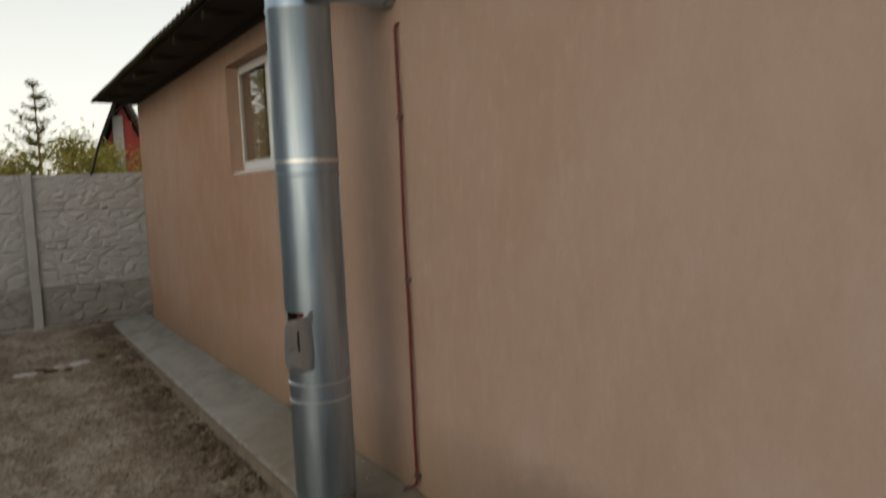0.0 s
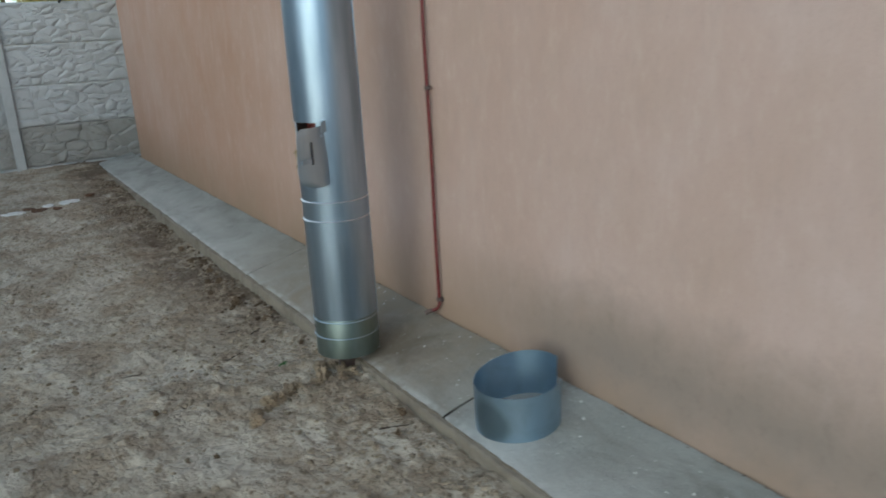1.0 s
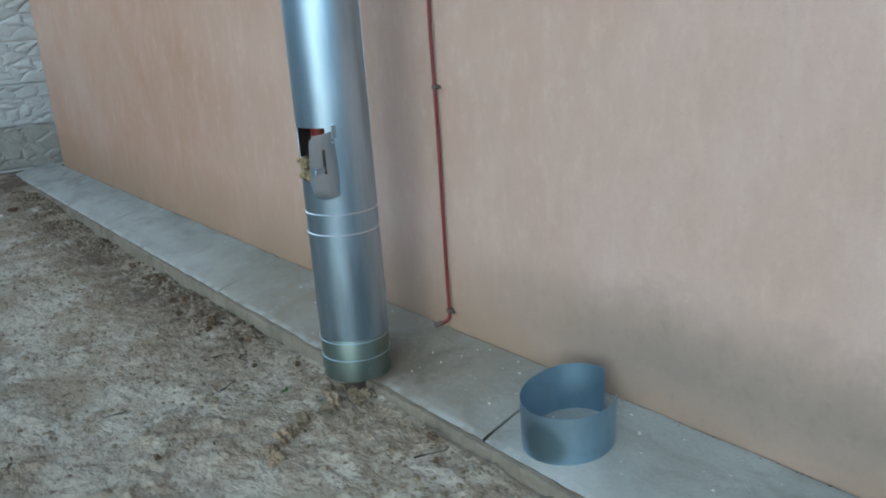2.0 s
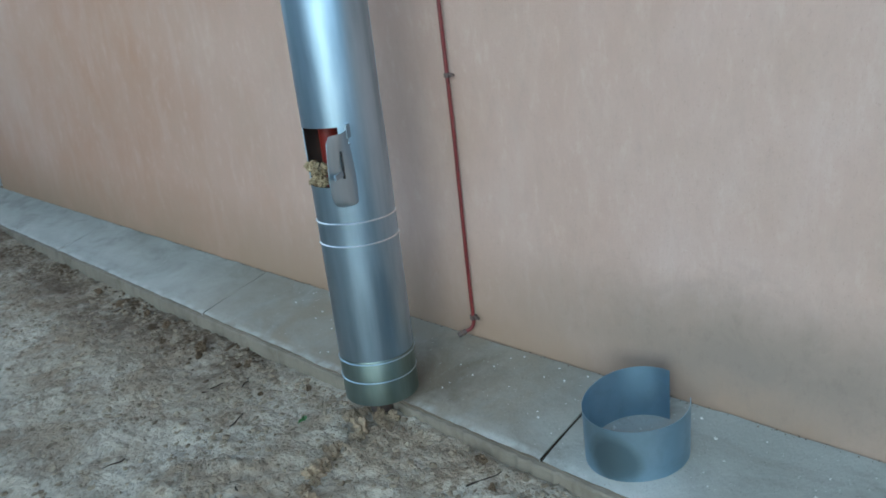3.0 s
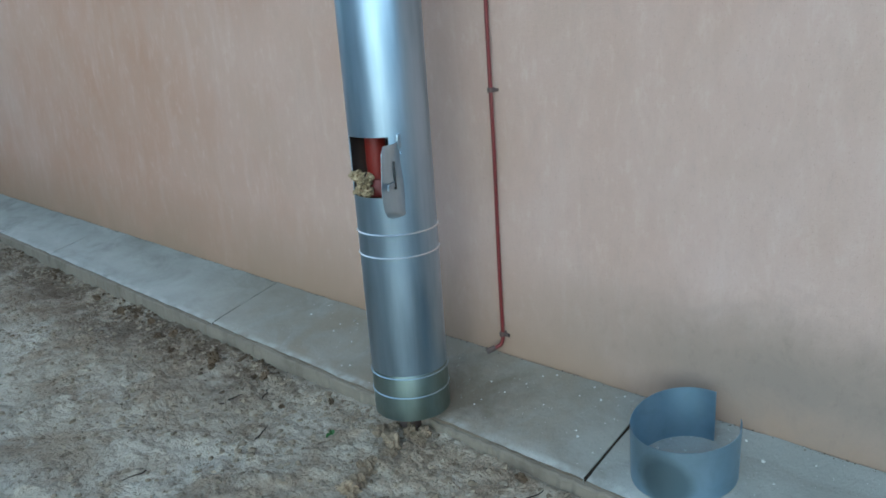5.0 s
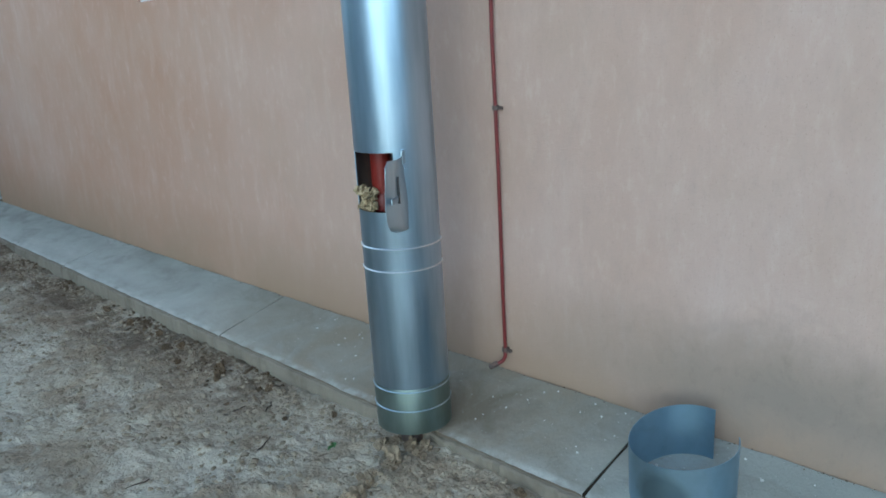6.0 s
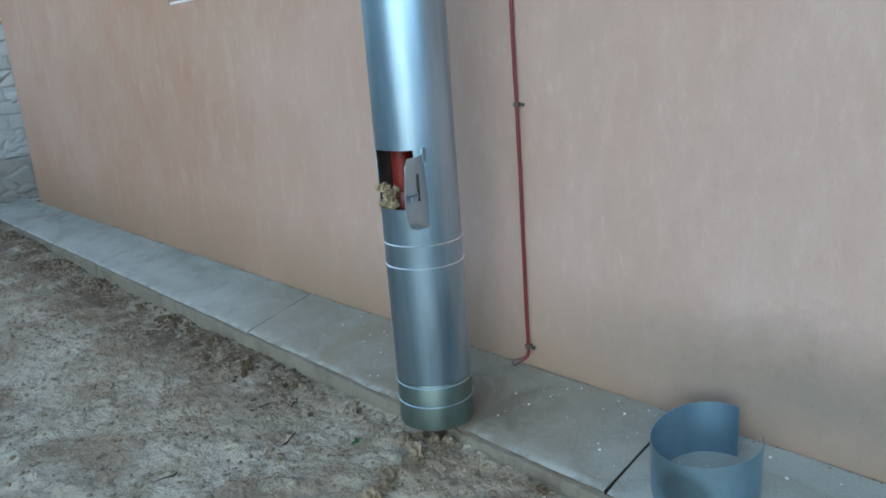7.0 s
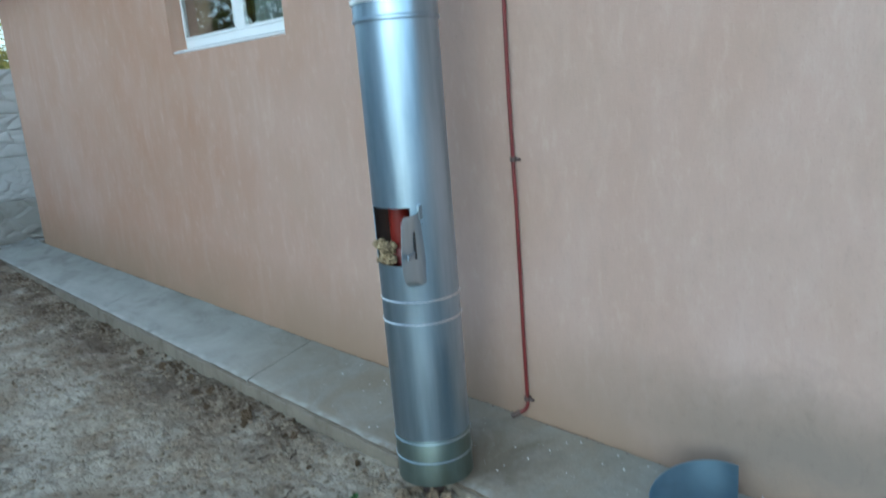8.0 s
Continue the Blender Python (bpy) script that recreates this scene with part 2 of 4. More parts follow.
def ring_zinc():
    """Blue-grey sheet with one dark oval reflection painted on its outside."""
    m = Mat("blue_grey_galvanised_sheet", 0.38, 1.0)
    tone = m.mix(m.span(m.noise(7, 3, 0.5, m.stretch(1, 1, 0.4)), 0.3, 0.7), (0.32, 0.45, 0.58), (0.42, 0.55, 0.68))
    smear = m.noise(12, 5, 0.6, None, 0.5)
    tone = m.mix(m.span(smear, 0.42, 0.75, 0, 0.45), tone, (0.27, 0.36, 0.45))
    off = m.t.nodes.new("ShaderNodeVectorMath")
    off.operation = "DISTANCE"
    m.link(m.co, off.inputs[0])
    off.inputs[1].default_value = REFLECTION_AT
    oval = m.math("ADD", off.outputs["Value"], m.span(smear, 0.2, 0.8, -0.02, 0.02))
    # the oval is a dark reflection put into the colour
    tone = m.mix(m.span(oval, 0.100, 0.064, 0, 0.75), tone, (0.18, 0.25, 0.30))
    m.colour(tone)
    m.rough(m.span(smear, 0.3, 0.7, 0.40, 0.48))
    m.bump(m.noise(2.5, 1, 0.3), 0.004, 0.2)
    return m.m


REFLECTION_AT = (-0.155, -0.015, 0.14)
RING_ZINC = ring_zinc()
RED_PIPE = painted("oxide_red_paint", (0.15, 0.022, 0.021), 0.45, (0.09, 0.03, 0.025), 0.6)
RED_LINER = painted("orange_red_plastic", (0.16, 0.014, 0.008), 0.4, (0.14, 0.02, 0.014), 0.35)
DARK_STEEL = painted("rusty_dark_steel", (0.10, 0.075, 0.065), 0.6, (0.2, 0.1, 0.06), 0.5)
BLACK = painted("black_rubber", (0.02, 0.02, 0.022), 0.5, (0.05, 0.05, 0.05), 0.3)
WHITE_PVC = painted("white_window_plastic", (0.78, 0.79, 0.80), 0.3, (0.62, 0.62, 0.6), 0.25, 0.5, 6)
DARK_WOOD = painted("weathered_dark_timber", (0.032, 0.022, 0.016), 0.85, (0.018, 0.013, 0.010), 0.8, 0.2, 14)
ROOFING = painted("mossy_corrugated_roofing", (0.075, 0.065, 0.04), 0.9, (0.045, 0.048, 0.022), 0.8, 0.2, 12)
WOOL = lumpy("mineral_wool", (0.56, 0.46, 0.29), (0.27, 0.20, 0.11), 70)
CLAY = lumpy("tan_clay_clod", (0.43, 0.345, 0.235), (0.23, 0.175, 0.115), 4)
DARK_CLOD = lumpy("dark_damp_clod", (0.20, 0.145, 0.09), (0.09, 0.065, 0.042), 3)
JOINT_SOIL = lumpy("black_joint_soil", (0.035, 0.028, 0.02), (0.018, 0.014, 0.01), 90)
CRUMB = lumpy("soil_crumbs", (0.48, 0.415, 0.315), (0.23, 0.185, 0.13), 60, True)
SOIL_LUMP = lumpy("crumbled_soil", (0.42, 0.355, 0.26), (0.23, 0.182, 0.125), 30, True)
DARK_LITTER = lumpy("dark_brown_litter", (0.19, 0.14, 0.09), (0.085, 0.062, 0.04), 30, True)
SEAM_CRUMB = lumpy("dark_seam_crumbs", (0.22, 0.17, 0.12), (0.10, 0.08, 0.06), 60, True)
CHIP = lumpy("white_plaster_chips", (0.8, 0.79, 0.76), (0.62, 0.6, 0.56), 60, True)
PAPER = painted("dirty_white_board", (0.78, 0.77, 0.74), 0.8, (0.4, 0.36, 0.3), 0.6, 0.3, 20)
ROTTED = painted("rotted_brown_wood", (0.13, 0.075, 0.045), 0.9, (0.06, 0.04, 0.03), 0.7, 0.2, 25)
CURTAIN = painted("pale_grey_curtain", (0.24, 0.27, 0.245), 0.9, (0.35, 0.36, 0.33), 0.4, 0.2, 8)
BROWN_CURTAIN = painted("brown_curtain", (0.11, 0.08, 0.06), 0.9, (0.1, 0.07, 0.05), 0.4, 0.2, 8)
INSIDE = painted("room_wallpaper", (0.13, 0.125, 0.12), 0.9, (0.10, 0.095, 0.09), 0.4, 0.2, 3)
GLASS = pane_glass()
BARK = painted("grey_brown_bark", (0.20, 0.135, 0.09), 0.95, (0.06, 0.045, 0.035), 0.8, 0.1, 20)
NEEDLES = leafy("spruce_needles", (0.10, 0.12, 0.04), (0.22, 0.21, 0.08))
LEAVES = leafy("autumn_leaves", (0.17, 0.18, 0.035), (0.52, 0.41, 0.08))
DARK_LEAVES = leafy("dark_green_leaves", (0.035, 0.05, 0.018), (0.07, 0.085, 0.03))
GREEN_LEAF = leafy("green_leaf", (0.05, 0.12, 0.03), (0.07, 0.15, 0.04))
RED_WALL = painted("dark_red_boards", (0.36, 0.075, 0.065), 0.85, (0.24, 0.07, 0.06), 0.5, 0.2, 3)
GREY_WALL = painted("pale_grey_boards", (0.48, 0.47, 0.45), 0.8, (0.36, 0.35, 0.33), 0.5, 0.2, 3)


# ---- mesh helpers ----
def mesh_of(name, bm, material, smooth=False):
    me = bpy.data.meshes.new(name)
    bmesh.ops.recalc_face_normals(bm, faces=bm.faces)
    bm.to_mesh(me)
    bm.free()
    me.materials.append(material)
    if smooth:
        for p in me.polygons:
            p.use_smooth = True
        me.set_sharp_from_angle(angle=radians(38))
    return me


def part(name, bm, material, parent=None, label="", smooth=False, at=None):
    ob = new(name, mesh_of(name, bm, material, smooth))
    if parent:
        ob.parent = parent
    if at:
        ob.matrix_basis = at
    return tagged(ob, label)


def raw(name, verts, faces, material, parent=None, smooth=False):
    me = bpy.data.meshes.new(name)
    me.from_pydata([tuple(v) for v in verts], [], [tuple(f) for f in faces])
    me.update()
    me.materials.append(material)
    if smooth:
        me.polygons.foreach_set("use_smooth", [True] * len(me.polygons))
    ob = new(name, me)
    if parent:
        ob.parent = parent
    return ob


def empty(name, label, category, kind="", group="", at=None):
    ob = new(name)
    ob.empty_display_size = 0.1
    if at:
        ob.matrix_basis = at
    return tagged(ob, label, category, group, kind)


def box(x0, x1, y0, y1, z0, z1, bevel=0.0, bm=None):
    bm = bm or bmesh.new()
    m = Matrix.Translation(((x0 + x1) / 2, (y0 + y1) / 2, (z0 + z1) / 2)) @ Matrix.Diagonal((x1 - x0, y1 - y0, z1 - z0, 1))
    made = bmesh.ops.create_cube(bm, size=1, matrix=m)["verts"]
    if bevel:
        edges = list({e for v in made for e in v.link_edges})
        bmesh.ops.bevel(bm, geom=edges, offset=bevel, segments=2, affect="EDGES", profile=0.6)
    return bm


def revolve(profile, n=48, bm=None, a0=0.0, a1=360.0):
    """Turns (radius, z) pairs about z; a whole turn is closed."""
    bm = bm or bmesh.new()
    whole = abs(a1 - a0 - 360) < 1e-6
    cols = []
    for k in range(n if whole else n + 1):
        a = radians(a0 + (a1 - a0) * k / n)
        cols.append([bm.verts.new((r * math.cos(a), r * math.sin(a), z)) for r, z in profile])
    for k in range(n):
        p, q = cols[k], cols[(k + 1) % len(cols)]
        for i in range(len(profile) - 1):
            bm.faces.new((p[i], q[i], q[i + 1], p[i + 1]))
    return bm


def sweep(points, radius, n=12, bm=None, cap=True):
    """A round bar along points."""
    bm = bm or bmesh.new()
    pts = [Vector(p) for p in points]
    rings = []
    side = None
    for i, p in enumerate(pts):
        d = (pts[min(i + 1, len(pts) - 1)] - pts[max(i - 1, 0)]).normalized()
        if side is None:
            side = d.orthogonal().normalized()
        side = (side - d * side.dot(d)).normalized()
        other = d.cross(side)
        r = radius[i] if isinstance(radius, (list, tuple)) else radius
        rings.append([bm.verts.new(p + (side * math.cos(a) + other * math.sin(a)) * r) for a in (2 * math.pi * k / n for k in range(n))])
    for a, b in zip(rings, rings[1:]):
        for k in range(n):
            bm.faces.new((a[k], a[(k + 1) % n], b[(k + 1) % n], b[k]))
    if cap:
        bm.faces.new(rings[0][::-1])
        bm.faces.new(rings[-1])
    return bm


def smoothed(points, steps=8):
    """A soft curve through points (Catmull-Rom)."""
    p = [Vector(q) for q in points]
    p = [p[0]] + p + [p[-1]]
    out = []
    for i in range(1, len(p) - 2):
        for k in range(steps):
            t = k / steps
            a, b, c, d = p[i - 1:i + 3]
            out.append(0.5 * (2 * b + (c - a) * t + (2 * a - 5 * b + 4 * c - d) * t * t + (3 * b - a - 3 * c + d) * t ** 3))
    return out + [p[-2]]


def lump(seed, detail=2, rough=0.45):
    bm = bmesh.new()
    bmesh.ops.create_icosphere(bm, subdivisions=detail, radius=1)
    shift = Vector((seed * 3.7, seed * 1.9, seed * 5.1))
    for v in bm.verts:
        n = v.co.normalized()
        k = max(0.25, 1 + rough * noise.noise(n * 1.3 + shift) + rough * 0.7 * noise.noise(n * 3.1 + shift) + rough * 0.4 * noise.noise(n * 7 + shift))
        v.co = n * k
    return bm


def ease(x, xs, ys):
    return float(np.interp(x, xs, ys))


# ---- ground ----
WALL_X, EDGE_X, WALL_END, STRIP_END = 1.841, 1.402, 10.35, 10.98
STRIP_RISE = 0.100       # from the outer edge up to the wall


def slab_z(y):
    return ease(y, [-3, 2.5, 5, 11], [0.065, 0.06, 0.045, 0.04])


def ground_z(x, y):
    z = ease(y, [-5, 2.2, 3.6, 4.8, 6.5, 9.0, 11.0, 14], [0.0, 0.0, -0.005, -0.045, -0.05, -0.01, 0.05, 0.05])
    if abs(x) < 12 and -6 < y < 14:
        z += 0.022 * noise.noise((x * 1.7, y * 1.7, 0.3))
        k = noise.noise((x * 4.3, y * 4.3, 5.3))
        z += 0.016 * k
        z += 0.009 * noise.noise((x * 11, y * 11, 1.7)) * (1 + k)
        c = noise.noise((x * 21, y * 21, 7.7))
        z += 0.017 * max(0.0, c - 0.05) * (1.2 + 1.6 * k)
        z += 0.006 * noise.noise((x * 38, y * 38, 3.1)) * (1.0 + k)
        # churned strip along the concrete
        strip = math.exp(-((x - 1.2) / 0.22) ** 2)
        z += strip * (0.014 * noise.noise((x * 16, y * 16, 2.2)) - 0.012 * ease(y, [3.6, 4.6, 6.5, 9], [0, 1, 1, 0]))
    if x > 1.398:
        z = min(z, -0.06 if y < STRIP_END + 0.02 else z)
    return z


def axis_steps(spans):
    out = []
    for a, b, s in spans:
        n = max(1, round((b - a) / s))
        out += [a + (b - a) * k / n for k in range(n)]
    return out + [spans[-1][1]]


def build_ground():
    xs = axis_steps([(-900, -100, 200), (-100, -12, 22), (-12, -2.2, 0.35), (-2.2, -0.6, 0.06), (-0.6, 1.37, 0.016), (1.37, 1.45, 0.02), (1.45, 12, 0.7), (12, 100, 22), (100, 900, 200)])
    ys = axis_steps([(-900, -100, 200), (-100, -6, 20), (-6, 1.6, 0.2), (1.6, 5.6, 0.016), (5.6, 8, 0.03), (8, 11.6, 0.05), (11.6, 14, 0.3), (14, 60, 6), (60, 900, 120)])
    verts = [(x, y, ground_z(x, y)) for y in ys for x in xs]
    w = len(xs)
    faces = [(j * w + i, j * w + i + 1, (j + 1) * w + i + 1, (j + 1) * w + i) for j in range(len(ys) - 1) for i in range(w - 1)]
    ob = raw("ground", verts, faces, SOIL, None, True)
    tagged(ob, "trodden bare grey-brown soil with crumbs and footprints", "ground", kind="structure")


build_ground()


# ---- house ----
def wall_with_opening(y0, y1, z0, z1, oy0, oy1, oz0, oz1, x0, x1):
    bm = bmesh.new()
    rings = {}
    for x in (x0, x1):
        rings[x] = ([bm.verts.new((x, y, z)) for y, z in ((y0, z0), (y1, z0), (y1, z1), (y0, z1))],
                    [bm.verts.new((x, y, z)) for y, z in ((oy0, oz0), (oy1, oz0), (oy1, oz1), (oy0, oz1))])
        o, i = rings[x]
        for k in range(4):
            bm.faces.new((o[k], o[(k + 1) % 4], i[(k + 1) % 4], i[k]))
    for which in (0, 1):
        a, b = rings[x0][which], rings[x1][which]
        for k in range(4):
            bm.faces.new((a[k], a[(k + 1) % 4], b[(k + 1) % 4], b[k]))
    return bm


WIN_Y0, WIN_Y1, WIN_Z0, WIN_Z1 = 4.80, 6.24, 1.86, 2.74
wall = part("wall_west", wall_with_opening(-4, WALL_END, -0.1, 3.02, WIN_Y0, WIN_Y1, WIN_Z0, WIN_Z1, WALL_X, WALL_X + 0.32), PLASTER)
tagged(wall, "peach scratched-plaster house wall with grey-brown marks low down", "wall", kind="structure")


def gable_wall(y0, y1):
    bm = bmesh.new()
    outline = ((WALL_X + 0.322, -0.1), (8.0, -0.1), (8.0, 3.0), (4.95, 3.78), (WALL_X + 0.322, 3.02))
    a = [bm.verts.new((x, y0, z)) for x, z in outline]
    b = [bm.verts.new((x, y1, z)) for x, z in outline]
    bm.faces.new(a)
    bm.faces.new(b)
    for k in range(5):
        bm.faces.new((a[k], a[(k + 1) % 5], b[(k + 1) % 5], b[k]))
    return bm


tagged(part("wall_north", gable_wall(WALL_END - 0.3, WALL_END), PLASTER), "peach plastered gable end wall of the house", "wall", kind="structure")
tagged(part("wall_south", gable_wall(-4, -3.7), PLASTER), "peach plastered end wall of the house", "wall", kind="structure")
tagged(part("wall_east", box(8.002, 8.3, -4, WALL_END, -0.1, 2.98), PLASTER), "peach plastered back wall of the house", "wall", kind="structure")
tagged(part("ceiling", box(WALL_X + 0.325, 7.99, -3.69, WALL_END - 0.31, 2.86, 2.95), INSIDE), "plain pale ceiling inside the house", "ceiling", kind="structure")
tagged(part("room_floor", box(WALL_X + 0.325, 7.99, -3.69, WALL_END - 0.31, 0.1, 0.2), DARK_WOOD), "dark wooden floor inside the house", "floor", kind="structure")
tagged(part("wall_inner", box(4.6, 4.7, -3.69, WALL_END - 0.31, 0.205, 2.855), INSIDE), "papered partition wall inside the house", "wall", kind="structure")

# roof of corrugated sheets on rafters
EAVE_X, EAVE_Z, PITCH = 1.335, 2.925, 14.0
RIDGE_X = 5.0
PIPE_X, PIPE_Y, PIPE_R = 1.367, 3.304, 0.1425


def roof_sheet(y0, y1, x0, x1, rise, steps=6):
    """One corrugated sheet of 4 mm, running up from x0 to x1."""
    bm = bmesh.new()
    n = max(4, round((y1 - y0) / 0.15 * 8))
    grid = {}
    for side in (0, 1):
        for i in range(n + 1):
            y = y0 + (y1 - y0) * i / n
            wave = 0.024 * math.cos(2 * math.pi * y / 0.15)
            for j in range(steps + 1):
                x = x0 + (x1 - x0) * j / steps
                sag = 0.008 * noise.noise((x * 0.8, y * 1.3, 4.0))
                grid[side, i, j] = bm.verts.new((x, y, EAVE_Z + 0.03 + (x - EAVE_X) * rise + wave + sag + 0.006 * side))
    for i in range(n):
        for j in range(steps):
            bm.faces.new([grid[0, a, b] for a, b in ((i, j), (i + 1, j), (i + 1, j + 1), (i, j + 1))])
            bm.faces.new([grid[1, a, b] for a, b in ((i, j), (i, j + 1), (i + 1, j + 1), (i + 1, j))])
        for j in (0, steps):
            bm.faces.new([grid[s, a, j] for s, a in ((0, i), (0, i + 1), (1, i + 1), (1, i))])
    for i in (0, n):
        for j in range(steps):
            bm.faces.new([grid[s, i, b] for s, b in ((0, j), (0, j + 1), (1, j + 1), (1, j))])
    return bm


def build_roof():
    rise = math.tan(radians(PITCH))
    roof = empty("roof", "low-pitched mossy corrugated roof with dark timber eaves", "roof", "structure")
    edges = [-4.3, -3.0, -1.8, -0.6, 0.6, 1.8, 3.0, 3.6, 4.8, 6.0, 7.2, 8.4, 9.6, 10.62]
    for a, b in zip(edges, edges[1:]):
        near_pipe = a < PIPE_Y < b
        part("sheet", roof_sheet(a, b + 0.02, PIPE_X + 0.18 if near_pipe else EAVE_X, RIDGE_X, rise), ROOFING, roof, smooth=True)
    back = bmesh.new()
    top = EAVE_Z + 0.03 + (RIDGE_X - EAVE_X) * rise
    quad = [(RIDGE_X, -4.3), (RIDGE_X, 10.62), (8.6, 10.62), (8.6, -4.3)]
    up = [back.verts.new((x, y, top + 0.02 - (x - RIDGE_X) * rise)) for x, y in quad]
    dn = [back.verts.new((x, y, top - 0.0 - (x - RIDGE_X) * rise)) for x, y in quad]
    back.faces.new(up)
    back.faces.new(dn)
    for k in range(4):
        back.faces.new((up[k], up[(k + 1) % 4], dn[(k + 1) % 4], dn[k]))
    part("back_slope", back, ROOFING, roof)
    # rafter tails and the purlin that carries the sheets
    y = -3.9
    while y < WALL_END + 0.1:
        bm = bmesh.new()
        prof = [(EAVE_X + 0.07, -0.03), (EAVE_X + 0.07, -0.11), (WALL_X + 0.4, -0.15), (WALL_X + 0.4, -0.03)]
        ends = []
        for yy in (y, y + 0.06):
            ends.append([bm.verts.new((x, yy, EAVE_Z + 0.03 + (x - EAVE_X) * rise + dz)) for x, dz in prof])
        bm.faces.new(ends[0])
        bm.faces.new(ends[1])
        for k in range(4):
            bm.faces.new((ends[0][k], ends[0][(k + 1) % 4], ends[1][(k + 1) % 4], ends[1][k]))
        if not PIPE_Y - 0.3 < y < PIPE_Y + 0.24:
            part("rafter_tail", bm, DARK_WOOD, roof)
        else:
            bm.free()
        y += 0.9
    for y0, y1 in ((-4.2, PIPE_Y - 0.2), (PIPE_Y + 0.2, WALL_END + 0.12)):
        part("eave_board", box(EAVE_X + 0.13, EAVE_X + 0.24, y0, y1, EAVE_Z + 0.005, EAVE_Z + 0.03), DARK_WOOD, roof)
    part("soffit_board", box(EAVE_X + 0.05, WALL_X - 0.003, PIPE_Y + 0.2, WALL_END + 0.1, EAVE_Z - 0.002, EAVE_Z + 0.003), DARK_WOOD, roof)
    part("wall_plate", box(WALL_X - 0.06, WALL_X - 0.003, PIPE_Y + 0.2, WALL_END + 0.1, EAVE_Z - 0.03, EAVE_Z - 0.003), DARK_WOOD, roof)


build_roof()


def build_window():
    win = empty("window_1", "white plastic two-sash window with curtains behind", "window", "structure")
    x0, x1 = WALL_X + 0.105, WALL_X + 0.140
    y0, y1, z0, z1 = WIN_Y0 + 0.003, WIN_Y1 - 0.003, WIN_Z0 + 0.035, WIN_Z1 - 0.003
    f, g = 0.05, 0.026      # rails above and below, stiles at the sides
    frame_bm = box(x0, x1, y0, y1, z0, z0 + f, 0.006)
    box(x0, x1, y0, y1, z1 - f, z1, 0.006, frame_bm)
    box(x0, x1, y0, y0 + g, z0 + f, z1 - f, 0.006, frame_bm)
    box(x0, x1, y1 - 0.012, y1, z0 + f, z1 - f, 0.006, frame_bm)
    part("window_frame", frame_bm, WHITE_PVC, win)
    ym = 5.46
    part("mullion", box(x0 - 0.004, x1, ym - 0.045, ym + 0.045, z0 + f, z1 - f, 0.006), WHITE_PVC, win)
    for a, b in ((y0 + g, ym - 0.045), (ym + 0.045, y1 - 0.012)):
        s = 0.018
        sash = box(x0 - 0.008, x1 - 0.012, a, b, z0 + f, z0 + f + s, 0.005)
        box(x0 - 0.008, x1 - 0.012, a, b, z1 - f - s, z1 - f, 0.005, sash)
        box(x0 - 0.008, x1 - 0.012, a, a + s, z0 + f + s, z1 - f - s, 0.005, sash)
        far = 0.010 if b > ym else s
        box(x0 - 0.008, x1 - 0.012, b - far, b, z0 + f + s, z1 - f - s, 0.005, sash)
        part("sash", sash, WHITE_PVC, win)
        pane = part("pane", box(x0 - 0.003, x0 + 0.003, a + s - 0.004, b - s + 0.004, z0 + f + s - 0.004, z1 - f - s + 0.004), GLASS, win)
        pane.visible_shadow = False
    sill = bmesh.new()
    prof = [(WALL_X + 0.012, WIN_Z0 + 0.004), (WALL_X + 0.012, WIN_Z0 + 0.016), (x0 + 0.01, WIN_Z0 + 0.034), (x0 + 0.01, WIN_Z0 + 0.004)]
    ends = [[sill.verts.new((x, y, z)) for x, z in prof] for y in (WIN_Y0 + 0.004, WIN_Y1 - 0.004)]
    for e in ends:
        sill.faces.new(e)
    for k in range(4):
        sill.faces.new((ends[0][k], ends[0][(k + 1) % 4], ends[1][(k + 1) % 4], ends[1][k]))
    part("window_sill", sill, WHITE_PVC, win, "white sheet-metal outer sill")


build_window()


def curtain(y0, y1, z0, z1, x, material, label):
    bm = bmesh.new()
    n = max(8, int((y1 - y0) / 0.012))
    cols = []
    for i in range(n + 1):
        y = y0 + (y1 - y0) * i / n
        fold = 0.022 * math.sin(y * 55) + 0.01 * math.sin(y * 23 + 1)
        cols.append([bm.verts.new((x + fold + d, y, z)) for d, z in ((0, z0), (0, z1), (0.003, z1), (0.003, z0))])
    for a, b in zip(cols, cols[1:]):
        for k in range(4):
            bm.faces.new((a[k], a[(k + 1) % 4], b[(k + 1) % 4], b[k]))
    tagged(part("curtain", bm, material, smooth=True), label, "curtain")


curtain(5.50, 5.86, 0.3, 2.852, WALL_X + 0.43, CURTAIN, "pale grey-green curtain hanging inside the window")
curtain(4.86, 5.02, 0.3, 2.852, WALL_X + 0.43, CURTAIN, "narrow pale curtain edge hanging inside the window")
curtain(5.06, 5.44, 0.3, 2.852, WALL_X + 0.45, BROWN_CURTAIN, "brown curtain hanging inside the window")


